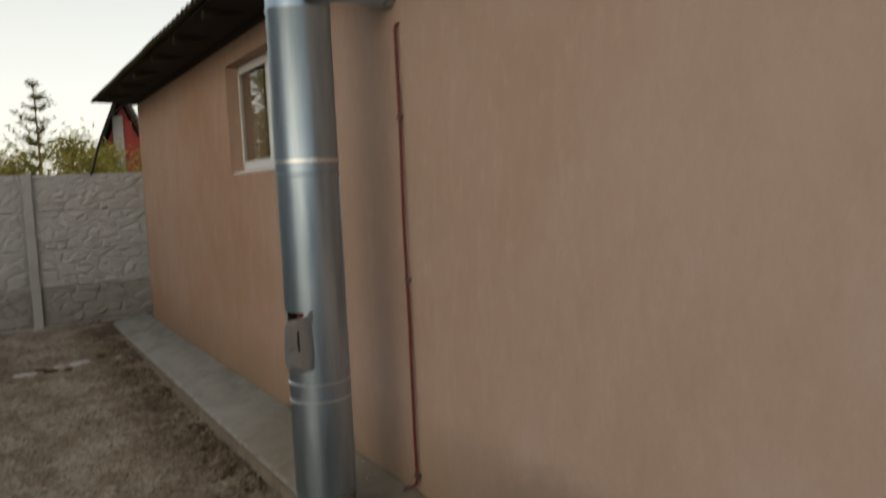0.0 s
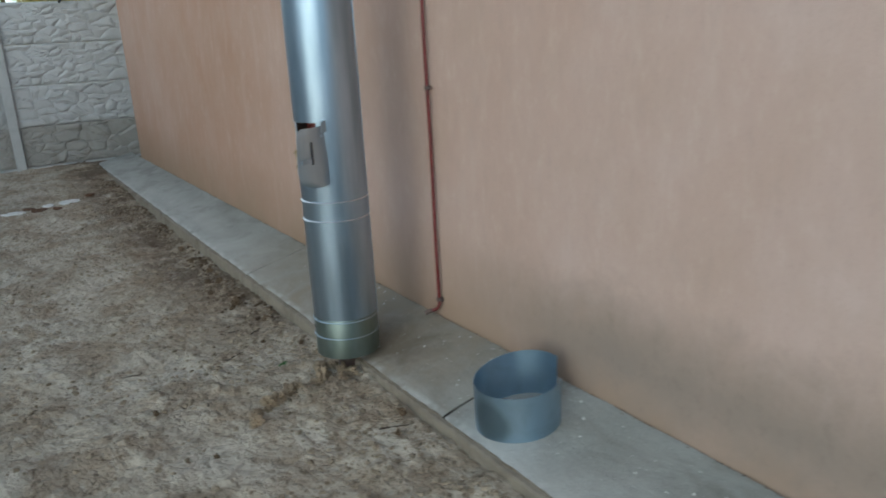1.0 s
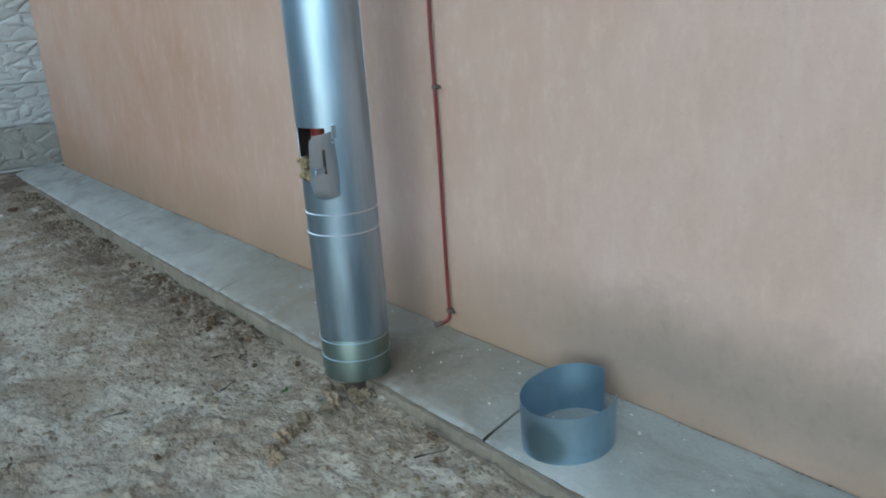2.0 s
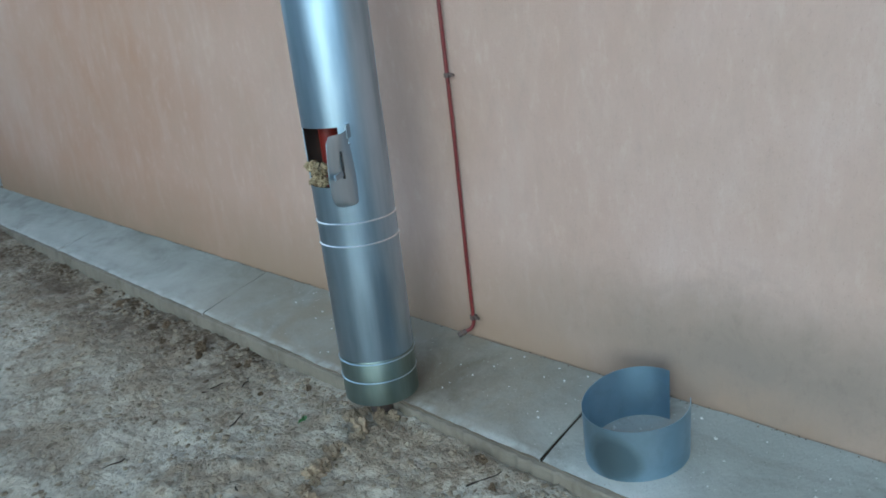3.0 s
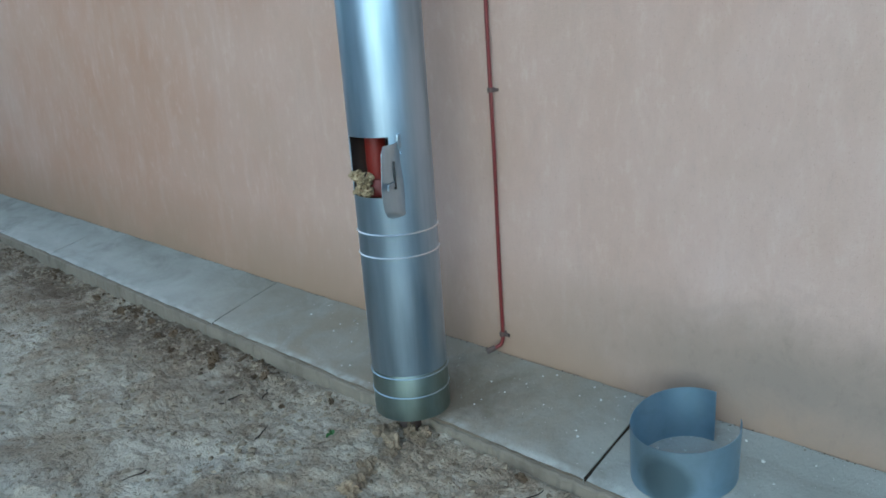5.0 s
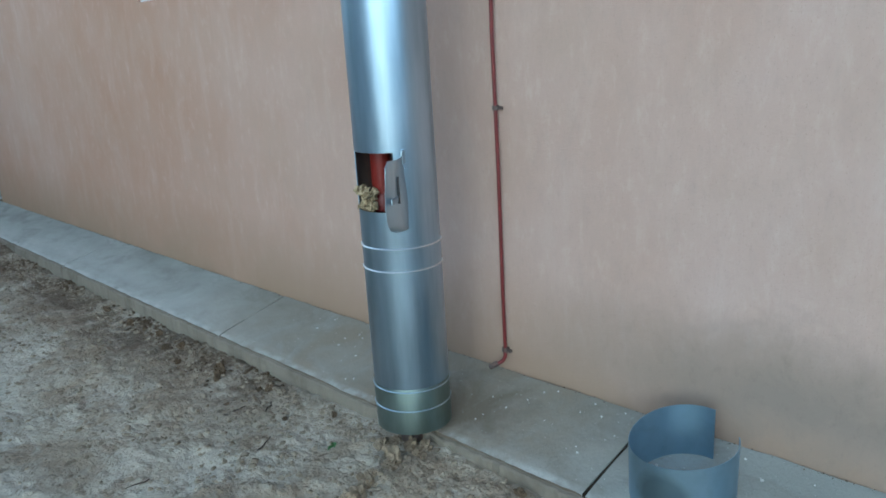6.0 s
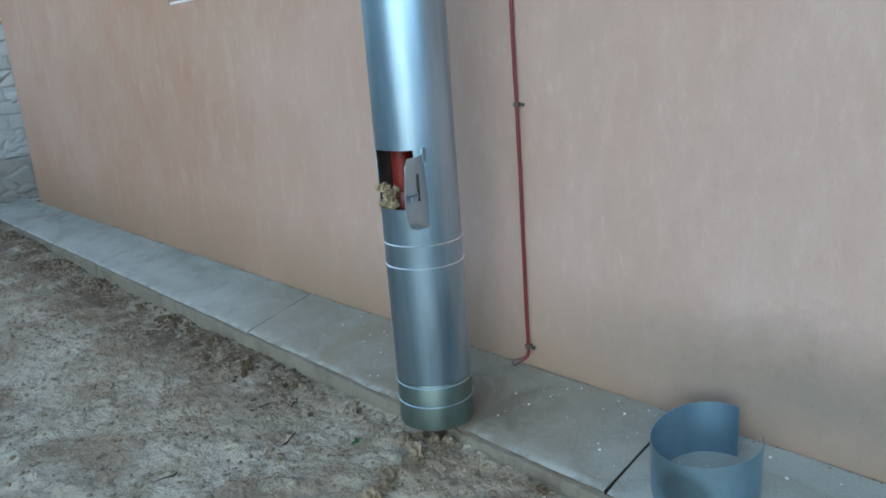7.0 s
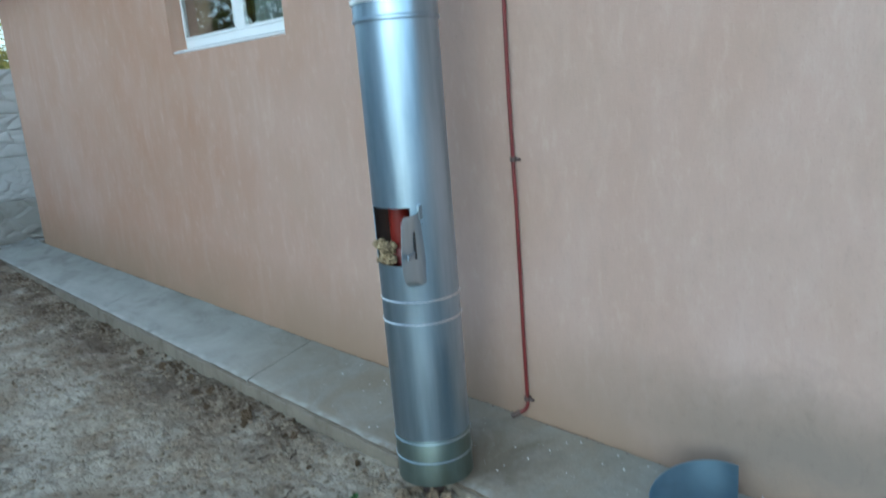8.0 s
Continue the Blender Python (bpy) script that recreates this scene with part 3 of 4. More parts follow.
# ---- concrete strip along the wall ----
def build_slabs():
    strip = empty("pavement", "narrow sloping concrete strip along the house wall", "pavement", "structure")
    joints = [-3.9, -2.2, 0.17, 2.545, 4.91, 7.28, 8.45, STRIP_END]
    gaps = [0, 0.010, 0.012, 0.013, 0.012, 0.010, 0.008, 0]
    for k, (a, b) in enumerate(zip(joints, joints[1:])):
        y0, y1 = a + gaps[k] / 2, b - gaps[k + 1] / 2
        bm = bmesh.new()
        ny, nx = max(4, round((y1 - y0) / 0.025)), 8
        top, low = [], []
        for j in range(ny + 1):
            y = y0 + (y1 - y0) * j / ny
            row = []
            for i in range(nx + 1):
                u = i / nx
                x = EDGE_X + (WALL_X - 0.003 - EDGE_X) * u
                worn = 0.004 * noise.noise((x * 6, y * 6, k)) - (0.005 if i == 0 else 0)
                off = 0.006 * noise.noise((y * 5.0, k, 0.5)) if i == 0 else 0
                if i == 0:
                    off += 0.004 * noise.noise((y * 19.0, k, 2.5)) + 0.003 * noise.noise((y * 41.0, k, 7.5))
                if i == nx:
                    off = -0.007 + 0.006 * noise.noise((y * 13.0, k, 6.5))
                row.append(bm.verts.new((x + off, y, slab_z(y) + STRIP_RISE * u + worn)))
            top.append(row)
            low.append((bm.verts.new((EDGE_X + 0.010, y, -0.09)), bm.verts.new((WALL_X - 0.003, y, -0.09))))
        for j in range(ny):
            for i in range(nx):
                bm.faces.new((top[j][i], top[j][i + 1], top[j + 1][i + 1], top[j + 1][i]))
            bm.faces.new((top[j][0], top[j + 1][0], low[j + 1][0], low[j][0])).material_index = 1
            bm.faces.new((top[j][nx], low[j][1], low[j + 1][1], top[j + 1][nx]))
        bm.faces.new((*top[0], low[0][1], low[0][0]))
        bm.faces.new((*top[ny], low[ny][1], low[ny][0]))
        part("slab", bm, SLAB, strip).data.materials.append(SLAB_EDGE)
        # soil packed into the joint beyond this slab
        if 0 < k < len(joints) - 2:
            fill = bmesh.new()
            cols = []
            for i in range(nx + 1):
                u = i / nx
                x = EDGE_X + 0.004 + (WALL_X - 0.012 - EDGE_X) * u
                z = slab_z(b) + STRIP_RISE * u - 0.004 + 0.002 * noise.noise((x * 40, b, 3.0))
                g = gaps[k + 1] / 2 - 0.0005
                cols.append([fill.verts.new(c) for c in ((x, b - g, z), (x, b + g, z), (x, b + g, z - 0.05), (x, b - g, z - 0.05))])
            for p, q in zip(cols, cols[1:]):
                for i in range(4):
                    fill.faces.new((p[i], p[(i + 1) % 4], q[(i + 1) % 4], q[i]))
            fill.faces.new(cols[0])
            fill.faces.new(cols[-1])
            part("joint_filling", fill, JOINT_SOIL, strip, "black damp soil packed into the joint")
        # lower lip of the pour, proud of the slab's face
        lip = bmesh.new()
        rows = []
        for j in range(ny * 4 + 1):
            y = a + (b - a) * j / (ny * 4)
            w = 0.007 * noise.noise((y * 3.1, 9.0, k)) + 0.006 * noise.noise((y * 19, 4.0, k)) + 0.005 * noise.noise((y * 47, 1.0, k))
            zz = slab_z(y) - 0.016 + 0.004 * noise.noise((y * 4.0, 3.0, k)) + 0.005 * noise.noise((y * 27.0, 3.0, k))
            rows.append([lip.verts.new(c) for c in ((EDGE_X + 0.012, y, zz + 0.004), (EDGE_X - 0.013 - w, y, zz), (EDGE_X - 0.018 - w, y, zz - 0.007), (EDGE_X - 0.023 - w, y, -0.1), (EDGE_X + 0.012, y, -0.1))])
        for p, q in zip(rows, rows[1:]):
            for i in range(4):
                lip.faces.new((p[i], p[i + 1], q[i + 1], q[i]))
        part("edge_lip", lip, STRIP_LIP, strip, "soiled rough lower edge of the concrete")


# ---- flue pipe on the wall ----
def build_flue():
    flue = empty("flue_pipe", "large galvanised steel flue pipe with open hatch beside the wall", "flue pipe", at=pose(PIPE_X, PIPE_Y, 0))
    r, th = PIPE_R, 0.003

    def bead(z, parent, h=0.0034, out=0.0042, material=STRAP):
        """A rolled bead round the sheet, the sky's glint put into its metal tone."""
        ring = [(r - 0.0005, z - h), (r + out * 0.7, z - h * 0.55), (r + out, z), (r + out * 0.7, z + h * 0.55), (r - 0.0005, z + h)]
        part("bead", revolve(ring, 64), material, parent, "bead rolled into the sheet, sky glint put into its tone", True)

    z_foot, z_mid = 0.101, 1.797
    hatch = (0.944, 1.149)
    h0, h1 = -217.0, -134.0
    # end cap with two beads
    prof = [(r - th, z_foot), (r + 0.001, z_foot), (r + 0.001, 0.277), (r, 0.280), (r - th, 0.280), (r - th, z_foot)]
    cap = part("end_cap", revolve(prof, 64), ZINC_FOOT, flue, "greenish stained lower end of the pipe", True)
    # lower section
    bm = revolve([(r - 0.001, 0.2805), (r, 0.50), (r, hatch[0])], 64)
    revolve([(r - th, 0.2805), (r - th, hatch[0]), (r, hatch[0])], 64, bm)
    bmesh.ops.remove_doubles(bm, verts=bm.verts, dist=0.0003)
    lower = part("lower_section", bm, ZINC, flue, "", True)
    for z, owner in ((0.194, cap), (0.270, cap), (0.730, lower), (0.813, lower)):
        bead(z, owner, material=ZINC_DULL if owner is cap else STRAP)
    # the belt with the hatch opening
    a0, a1 = h1, h0 + 360
    bm = revolve([(r - th, hatch[0]), (r, hatch[0]), (r, hatch[1]), (r - th, hatch[1]), (r - th, hatch[0])], 56, None, a0, a1)
    for a in (a0, a1):
        c, s = math.cos(radians(a)), math.sin(radians(a))
        bm.faces.new([bm.verts.new((q * c, q * s, z)) for q, z in ((r - th, hatch[0]), (r, hatch[0]), (r, hatch[1]), (r - th, hatch[1]))])
    part("hatch_belt", bm, ZINC, flue, "", True)
    prof = [(r - th, hatch[1]), (r, hatch[1]), (r, z_mid - 0.03), (r + 0.0005, z_mid), (r - th, z_mid), (r - th, hatch[1])]
    part("middle_section", revolve(prof, 64), ZINC, flue, "", True)
    ru = r + 0.003
    prof = [(r, z_mid - 0.028), (ru, z_mid - 0.03), (ru + 0.004, z_mid - 0.026), (ru + 0.004, z_mid - 0.018), (ru, z_mid - 0.014), (ru, z_mid + 0.03), (ru, z_mid + 0.05), (ru, 2.50), (ru + 0.004, 2.51), (ru + 0.004, 2.52), (ru, 2.53), (ru, 3.75), (ru - th, 3.75), (ru - th, z_mid)]
    part("upper_section", revolve(prof, 64), ZINC, flue, "", True)
    part("rain_cap", revolve([(0.001, 3.98), (0.2, 3.86), (0.2, 3.855), (0.001, 3.97)], 40), ZINC, flue, "", True)
    for k in range(3):
        a = radians(120 * k + 20)
        part("cap_strut", box(-0.002, 0.002, -0.01, 0.01, 3.6, 3.9), ZINC, flue, at=pose((ru + 0.003) * math.cos(a), (ru + 0.003) * math.sin(a), 0, 0, 0, math.degrees(a)))
    strap = revolve([(ru + 0.001, z_mid + 0.031), (ru + 0.007, z_mid + 0.031), (ru + 0.007, z_mid + 0.046), (ru + 0.001, z_mid + 0.046)], 64)
    lug_a = radians(-100)
    part("strap", strap, STRAP, flue, "bright clamp strap round the joint", True)
    part("strap_lug", box(0.0, 0.022, -0.012, 0.012, z_mid + 0.029, z_mid + 0.048, 0.002), STRAP, flue, at=pose((ru + 0.005) * math.cos(lug_a), (ru + 0.005) * math.sin(lug_a), 0, 0, 0, -100))
    # branch into the wall
    run = WALL_X - PIPE_X
    bm = revolve([(0.128, ru * 0.80), (0.128, run - 0.05), (0.134, run - 0.048), (0.134, run - 0.03), (0.128, run - 0.028), (0.128, run + 0.01)], 48)
    part("wall_branch", bm, ZINC_DULL, flue, "dull galvanised branch tube into the wall", True, Matrix.Translation((0, 0, 2.70)) @ Matrix.Rotation(radians(90), 4, "Y"))
    # long lock seam on the back
    sa2 = radians(-28)
    part("lock_seam", box(-0.002, 0.003, -0.006, 0.006, 0.27, 1.77, 0.001), ZINC, flue, at=pose(r * math.cos(sa2), r * math.sin(sa2), 0, 0, 0, -28))
    # inner red liner with its coupling, and the stub that reaches the soil
    ox, oy = -0.040, 0.034
    liner = revolve([(0.032, 0.985), (0.037, 0.985), (0.037, 1.62), (0.032, 1.62)], 28)
    part("liner_pipe", liner, RED_LINER, flue, "orange-red inner pipe seen through the hatch", True, pose(ox, oy, 0))
    coupling = revolve([(0.001, 0.930), (0.043, 0.930), (0.045, 0.935), (0.045, 0.975), (0.041, 0.982), (0.041, 0.992), (0.037, 0.994)], 28)
    part("liner_coupling", coupling, RED_PIPE, flue, "darker red pipe coupling", True, pose(ox, oy, 0))
    part("foot_stub", revolve([(0.045, -0.08), (0.045, 0.925), (0.001, 0.925)], 24), DARK_STEEL, flue, "brown inner stub standing in the soil", True, pose(0.0, 0.02, 0))
    # added sleeve that keeps the pipe's inside dark, hiding its bright metal
    dark_sleeve = revolve([(r - 0.007, 0.32), (r - 0.005, 0.32), (r - 0.005, 1.7), (r - 0.007, 1.7)], 56, None, a0 + 1, a1 - 1)
    part("dark_sleeve", dark_sleeve, DARK_STEEL, flue, "dark brown sleeve added to keep the hatch opening dark", True)
    # hatch cover, swung out on its hinge
    length, tall = 0.178, 0.245
    bm = bmesh.new()
    nx2, nz2 = 10, 14
    g = {}
    for s in (0, 1):
        for i in range(nx2 + 1):
            for j in range(nz2 + 1):
                u, v = i / nx2, j / nz2
                # rounded free corners
                zz = v * tall
                reach = length
                for edge, cut in ((zz, 0.075), (tall - zz, 0.03)):
                    if edge < cut:
                        reach = length - cut + math.sqrt(max(0.0, cut * cut - (cut - edge) ** 2))
                x = u * reach
                bend = 0.010 * math.sin(math.pi * u) - 0.012 * max(0.0, u - 0.75) * 4 + 0.004 * math.sin(v * 5 + u * 3)
                g[s, i, j] = bm.verts.new((x, bend + 0.0016 * s, zz))
    for i in range(nx2):
        for j in range(nz2):
            bm.faces.new([g[0, a, b] for a, b in ((i, j), (i + 1, j), (i + 1, j + 1), (i, j + 1))])
            bm.faces.new([g[1, a, b] for a, b in ((i, j), (i, j + 1), (i + 1, j + 1), (i + 1, j))])
    for i in range(nx2):
        for j in (0, nz2):
            bm.faces.new([g[s, a, j] for s, a in ((0, i), (0, i + 1), (1, i + 1), (1, i))])
    for j in range(nz2):
        for i in (0, nx2):
            bm.faces.new([g[s, i, b] for s, b in ((0, j), (0, j + 1), (1, j + 1), (1, j))])
    ha = radians(-120)
    cover_at = pose((r + 0.001) * math.cos(ha), (r + 0.001) * math.sin(ha), 0.896, 0, 0, -149)
    cover = part("hatch_cover", bm, ZINC_DULL, flue, "bent sheet-metal hatch cover hanging open", True, cover_at)
    part("slot", box(0.108, 0.114, 0.006, 0.0145, 0.10, 0.19, 0.002), BLACK, cover, "dark slot in the cover")
    part("latch_tab", box(0.110, 0.178, 0.004, 0.010, 0.108, 0.126, 0.002), ZINC, cover, "small bright latch tab")
    part("hinge_leaf", box(-0.014, 0.028, -0.003, 0.006, 0.215, 0.262, 0.002), ZINC_DULL, cover, "folded hinge leaf")
    part("rivet", revolve([(0.001, 0.004), (0.004, 0.003), (0.005, 0.0)], 10), ZINC, cover, at=pose(0.05, 0.018, 0.205, -90))
    # mineral wool bulging out of the hatch
    rng = random.Random(5)
    for k in range(16):
        blob = lump(k + 20, 3, 1.1)
        a = radians(rng.uniform(-214, -180))
        d = rng.uniform(0.105, 0.146)
        size = rng.uniform(0.008, 0.0165)
        m = Matrix.Translation((d * math.cos(a), d * math.sin(a), 0.952 + 0.062 * rng.random() ** 1.6)) @ Matrix.Diagonal((size, size, size * rng.uniform(0.7, 1.2), 1))
        blob.transform(m)
        part("wool_tuft", blob, WOOL, flue, "tan mineral wool tuft poking out")


build_flue()


# ---- thin red pipe on the wall ----
def build_red_pipe():
    x, y = WALL_X - 0.022, 3.222
    thing = empty("thin_red_pipe", "thin red-painted steel pipe clipped upright to the wall", "pipe", at=pose(x, y, 0))
    line = [(0.03, 0.0, 2.475), (0.006, 0.0, 2.473), (0, 0, 2.45), (0.002, 0, 2.0), (-0.003, 0.002, 1.5), (0.001, 0, 1.0), (-0.001, 0.001, 0.5), (0, 0, 0.25)]
    foot = smoothed([(0, 0, 0.262), (0, 0.002, 0.222), (-0.012, 0.012, 0.198), (-0.05, 0.032, 0.186)], 6)
    part("tube", sweep(line[:-1] + foot, 0.0078, 12), RED_PIPE, thing, "", True)
    part("foot_nut", sweep([(-0.028, 0.022, 0.192), (-0.05, 0.032, 0.185), (-0.06, 0.037, 0.181)], 0.0115, 6), DARK_STEEL, thing)
    for z in (0.250, 1.243, 2.035):
        clip = sweep([(0, 0, z - 0.009), (0, 0, z + 0.009)], 0.0135, 12)
        box(-0.004, 0.029, -0.004, 0.004, z - 0.006, z + 0.006, 0, clip)
        box(-0.006, 0.006, -0.034, -0.010, z - 0.006, z + 0.006, 0.002, clip)
        part("clip", clip, DARK_STEEL, thing, "small dark steel wall clip")


build_red_pipe()


# ---- curled offcut of sheet metal ----
def build_offcut():
    cx, cy = 1.577, 2.293
    thing = empty("sheet_metal_ring", "curled open ring of blue-grey galvanised sheet standing on the concrete", "metal sheet", at=pose(cx, cy, 0))
    bm = bmesh.new()
    n = 72
    cols = []
    base = slab_z(cy) + STRIP_RISE * (cx - EDGE_X) / (WALL_X - EDGE_X)
    for i in range(n + 1):
        u = i / n
        a = radians(-5 + 306 * u)
        r = 0.180 - 0.017 * min(1.0, u * 2.2) + 0.004 * math.sin(a * 3)
        x, y = r * math.cos(a), r * math.sin(a)
        lift = 0.176 + 0.004 * math.sin(5 * u)
        ring = []
        for d, z in ((0, 0.002), (0, lift), (-0.0015, lift), (-0.0015, 0.002)):
            k = (r + d) / r * (1.0 if z > 0.01 else 0.98)
            px, py = x * k, y * k
            depth = px * 0.88 + py * 0.475
            px, py = px - 0.12 * depth * 0.88, py - 0.12 * depth * 0.475
            ring.append(bm.verts.new((px, py, base + 0.228 * px + z)))
        cols.append(ring)
    for p, q in zip(cols, cols[1:]):
        for k in range(4):
            bm.faces.new((p[k], p[(k + 1) % 4], q[(k + 1) % 4], q[k]))
    bm.faces.new(cols[0])
    bm.faces.new(cols[-1][::-1])
    part("sheet", bm, RING_ZINC, thing, "", True)


build_offcut()


# ---- concrete panel fence ----
def stone_relief(seed, w, h, nx, nz):
    """Height of cast rough stones over a panel."""
    rng = np.random.default_rng(seed)
    px, pz = rng.uniform(-0.1, w + 0.1, 64), rng.uniform(-0.05, h + 0.05, 64)
    top = rng.uniform(0.6, 1.0, 64)
    tx, tz = rng.uniform(-0.6, 0.6, 64), rng.uniform(-0.6, 0.6, 64)
    gx, gz = np.meshgrid(np.linspace(0, w, nx + 1), np.linspace(0, h, nz + 1))
    wx = gx + 0.012 * np.sin(gz * 31 + seed)
    wz = gz + 0.008 * np.sin(gx * 23 + seed)
    skew = 0.3
    d = np.stack([np.hypot((wx - a) * 0.8 + (wz - b) * skew * 0.7, (wz - b) * 1.35) for a, b in zip(px, pz)])
    order = np.argsort(d, axis=0)
    first = np.take_along_axis(d, order[:1], 0)[0]
    second = np.take_along_axis(d, order[1:2], 0)[0]
    own = order[0]
    seam = np.clip((second - first) / 0.06, 0, 1)
    z = seam ** 0.45 * (top[own] + 0.5 * (tx[own] * (wx - px[own]) / 0.15 + tz[own] * (wz - pz[own]) / 0.08)) * 0.034
    border = np.clip(np.minimum(np.minimum(gx, w - gx) / 0.05, np.minimum(gz, h - gz) / 0.022), 0, 1)
    return gx, gz, np.clip(z, 0, 0.05) * border


def panel_mesh(seed, material, w=1.92, h=0.498):
    nx, nz = 96, 26
    gx, gz, relief = stone_relief(seed, w, h, nx, nz)
    verts = [(x, -r, z) for x, z, r in zip(gx.ravel(), gz.ravel(), relief.ravel())]
    faces = [(j * (nx + 1) + i, j * (nx + 1) + i + 1, (j + 1) * (nx + 1) + i + 1, (j + 1) * (nx + 1) + i) for j in range(nz) for i in range(nx)]
    k = len(verts)
    verts += [(0, 0.04, 0), (w, 0.04, 0), (w, 0.04, h), (0, 0.04, h)]
    c = (0, nx, (nz + 1) * (nx + 1) - 1, nz * (nx + 1))
    faces += [(k + 3, k + 2, k + 1, k)] + [(c[(i + 1) % 4], c[i], k + i, k + (i + 1) % 4) for i in range(4)]
    me = bpy.data.meshes.new("fence_panel")
    me.from_pydata(verts, [], faces)
    me.materials.append(material)
    me.update()
    return me


def build_fence():
    fence = empty("fence", "grey precast concrete fence with stone-relief panels and posts", "fence", "structure", at=pose(0, 11.19, 0.055))
    meshes = [panel_mesh(k, FENCE) for k in (3, 8, 15)]
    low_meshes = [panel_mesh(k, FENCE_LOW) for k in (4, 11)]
    post_bm = box(-0.055, 0.055, -0.07, 0.06, -0.3, 2.03, 0.012)
    post_me = mesh_of("post", post_bm, FENCE)
    runs = [(Matrix.Identity(4), [0.55 + 2.03 * k for k in range(-3, 5)])]
    for m, posts in runs:
        for k, x in enumerate(posts):
            ob = new("post", post_me)
            ob.parent, ob.matrix_basis = fence, m @ Matrix.Translation((x, 0, 0))
            if k == len(posts) - 1:
                continue
            for j in range(4):
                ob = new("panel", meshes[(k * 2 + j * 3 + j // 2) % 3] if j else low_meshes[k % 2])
                ob.parent = fence
                ob.matrix_basis = m @ Matrix.Translation((x + 0.055, 0, 0.014 + 0.5 * j))
    base = bmesh.new()
    box(-5.6, 9, -0.02, 0.1, -0.2, 0.006, 0, base)
    part("plinth", base, FENCE, fence)


# unseen wall, added to put a dark band into the pipe's reflection
tagged(part("wall_yard", box(-5.9, -5.62, 2.2, 11.25, -0.1, 2.3), FENCE), "plain grey concrete wall added out of view for the pipe reflection", "wall", kind="structure")


# unseen wall, added to block low haze and dull the pipe's right side
tagged(part("wall_yard_end", box(-5.61, 1.83, -5.4, -5.12, -0.1, 2.1), FENCE), "plain grey concrete wall added out of view to block low haze", "wall", kind="structure")


# ---- black cable from the eave ----
cable = new("cable", mesh_of("cable", sweep(smoothed([(1.83, 10.37, 2.97), (1.70, 10.5, 2.90), (1.56, 10.72, 2.77), (1.47, 10.85, 2.56), (1.40, 10.98, 2.34), (1.35, 11.1, 2.12), (1.32, 11.16, 2.05)], 6), 0.014, 8), BLACK, True))
tagged(cable, "thick black cable hanging from the eave to the fence", "cable")


# ---- far house and trees ----
def build_far_house():
    house = empty("neighbour_house", "steep A-frame house with dark roof edge and red boarded gable", "house", at=pose(4.62, 30, 0, 0, 0, -13))
    slope, apex, half = 2.42, 5.45, 2.3
    y1 = 6.0
    wall_bm = bmesh.new()
    tri = [(-half + 0.15, 0), (half - 0.15, 0), (0, apex - 0.3)]
    a = [wall_bm.verts.new((x, 0, z)) for x, z in tri]
    b = [wall_bm.verts.new((x, y1, z)) for x, z in tri]
    wall_bm.faces.new(a)
    wall_bm.faces.new(b)
    for k in range(3):
        wall_bm.faces.new((a[k], a[(k + 1) % 3], b[(k + 1) % 3], b[k]))
    part("gable", wall_bm, RED_WALL, house, "dark red boarded gable wall")
    for k in range(18):
        x = -2.0 + k * 0.235
        top = apex - 0.35 - abs(x + 0.1) * slope * 1.05
        if top > 0.3 and not -0.36 < x < 0.04:
            part("board", box(x, x + 0.215, -0.03, -0.002, 0, top), RED_WALL, house)
    part("chimney_panel", box(-0.34, 0.02, -0.06, -0.002, 0, 4.75, 0.01), GREY_WALL, house, "pale grey boarded strip on the gable")
    for s in (-1, 1):
        bm = bmesh.new()
        prof = [(0, apex), (s * half, apex - slope * half), (s * (half + 0.13), apex - slope * half), (0, apex + 0.32)]
        ends = [[bm.verts.new((x, y, z)) for x, z in prof] for y in (-0.5, y1 + 0.3)]
        for e in ends:
            bm.faces.new(e)
        for k in range(4):
            bm.faces.new((ends[0][k], ends[0][(k + 1) % 4], ends[1][(k + 1) % 4], ends[1][k]))
        part("roof", bm, DARK_WOOD, house)


build_far_house()


def leaf_cloud(spots, rng, size, per, spread):
    """Many small pointed leaves about the given spots."""
    verts, faces = [], []
    for p in spots:
        for _ in range(per):
            c = Vector(p) + Vector((rng.gauss(0, spread), rng.gauss(0, spread), rng.gauss(0, spread * 0.8)))
            d = Vector((rng.uniform(-1, 1), rng.uniform(-1, 1), rng.uniform(-0.8, 0.5))).normalized() * size * rng.uniform(0.6, 1.4)
            w = d.orthogonal().normalized() * size * 0.35
            k = len(verts)
            verts += [c - d, c + w, c + d, c - w]
            faces.append((k, k + 1, k + 2, k + 3))
    return verts, faces


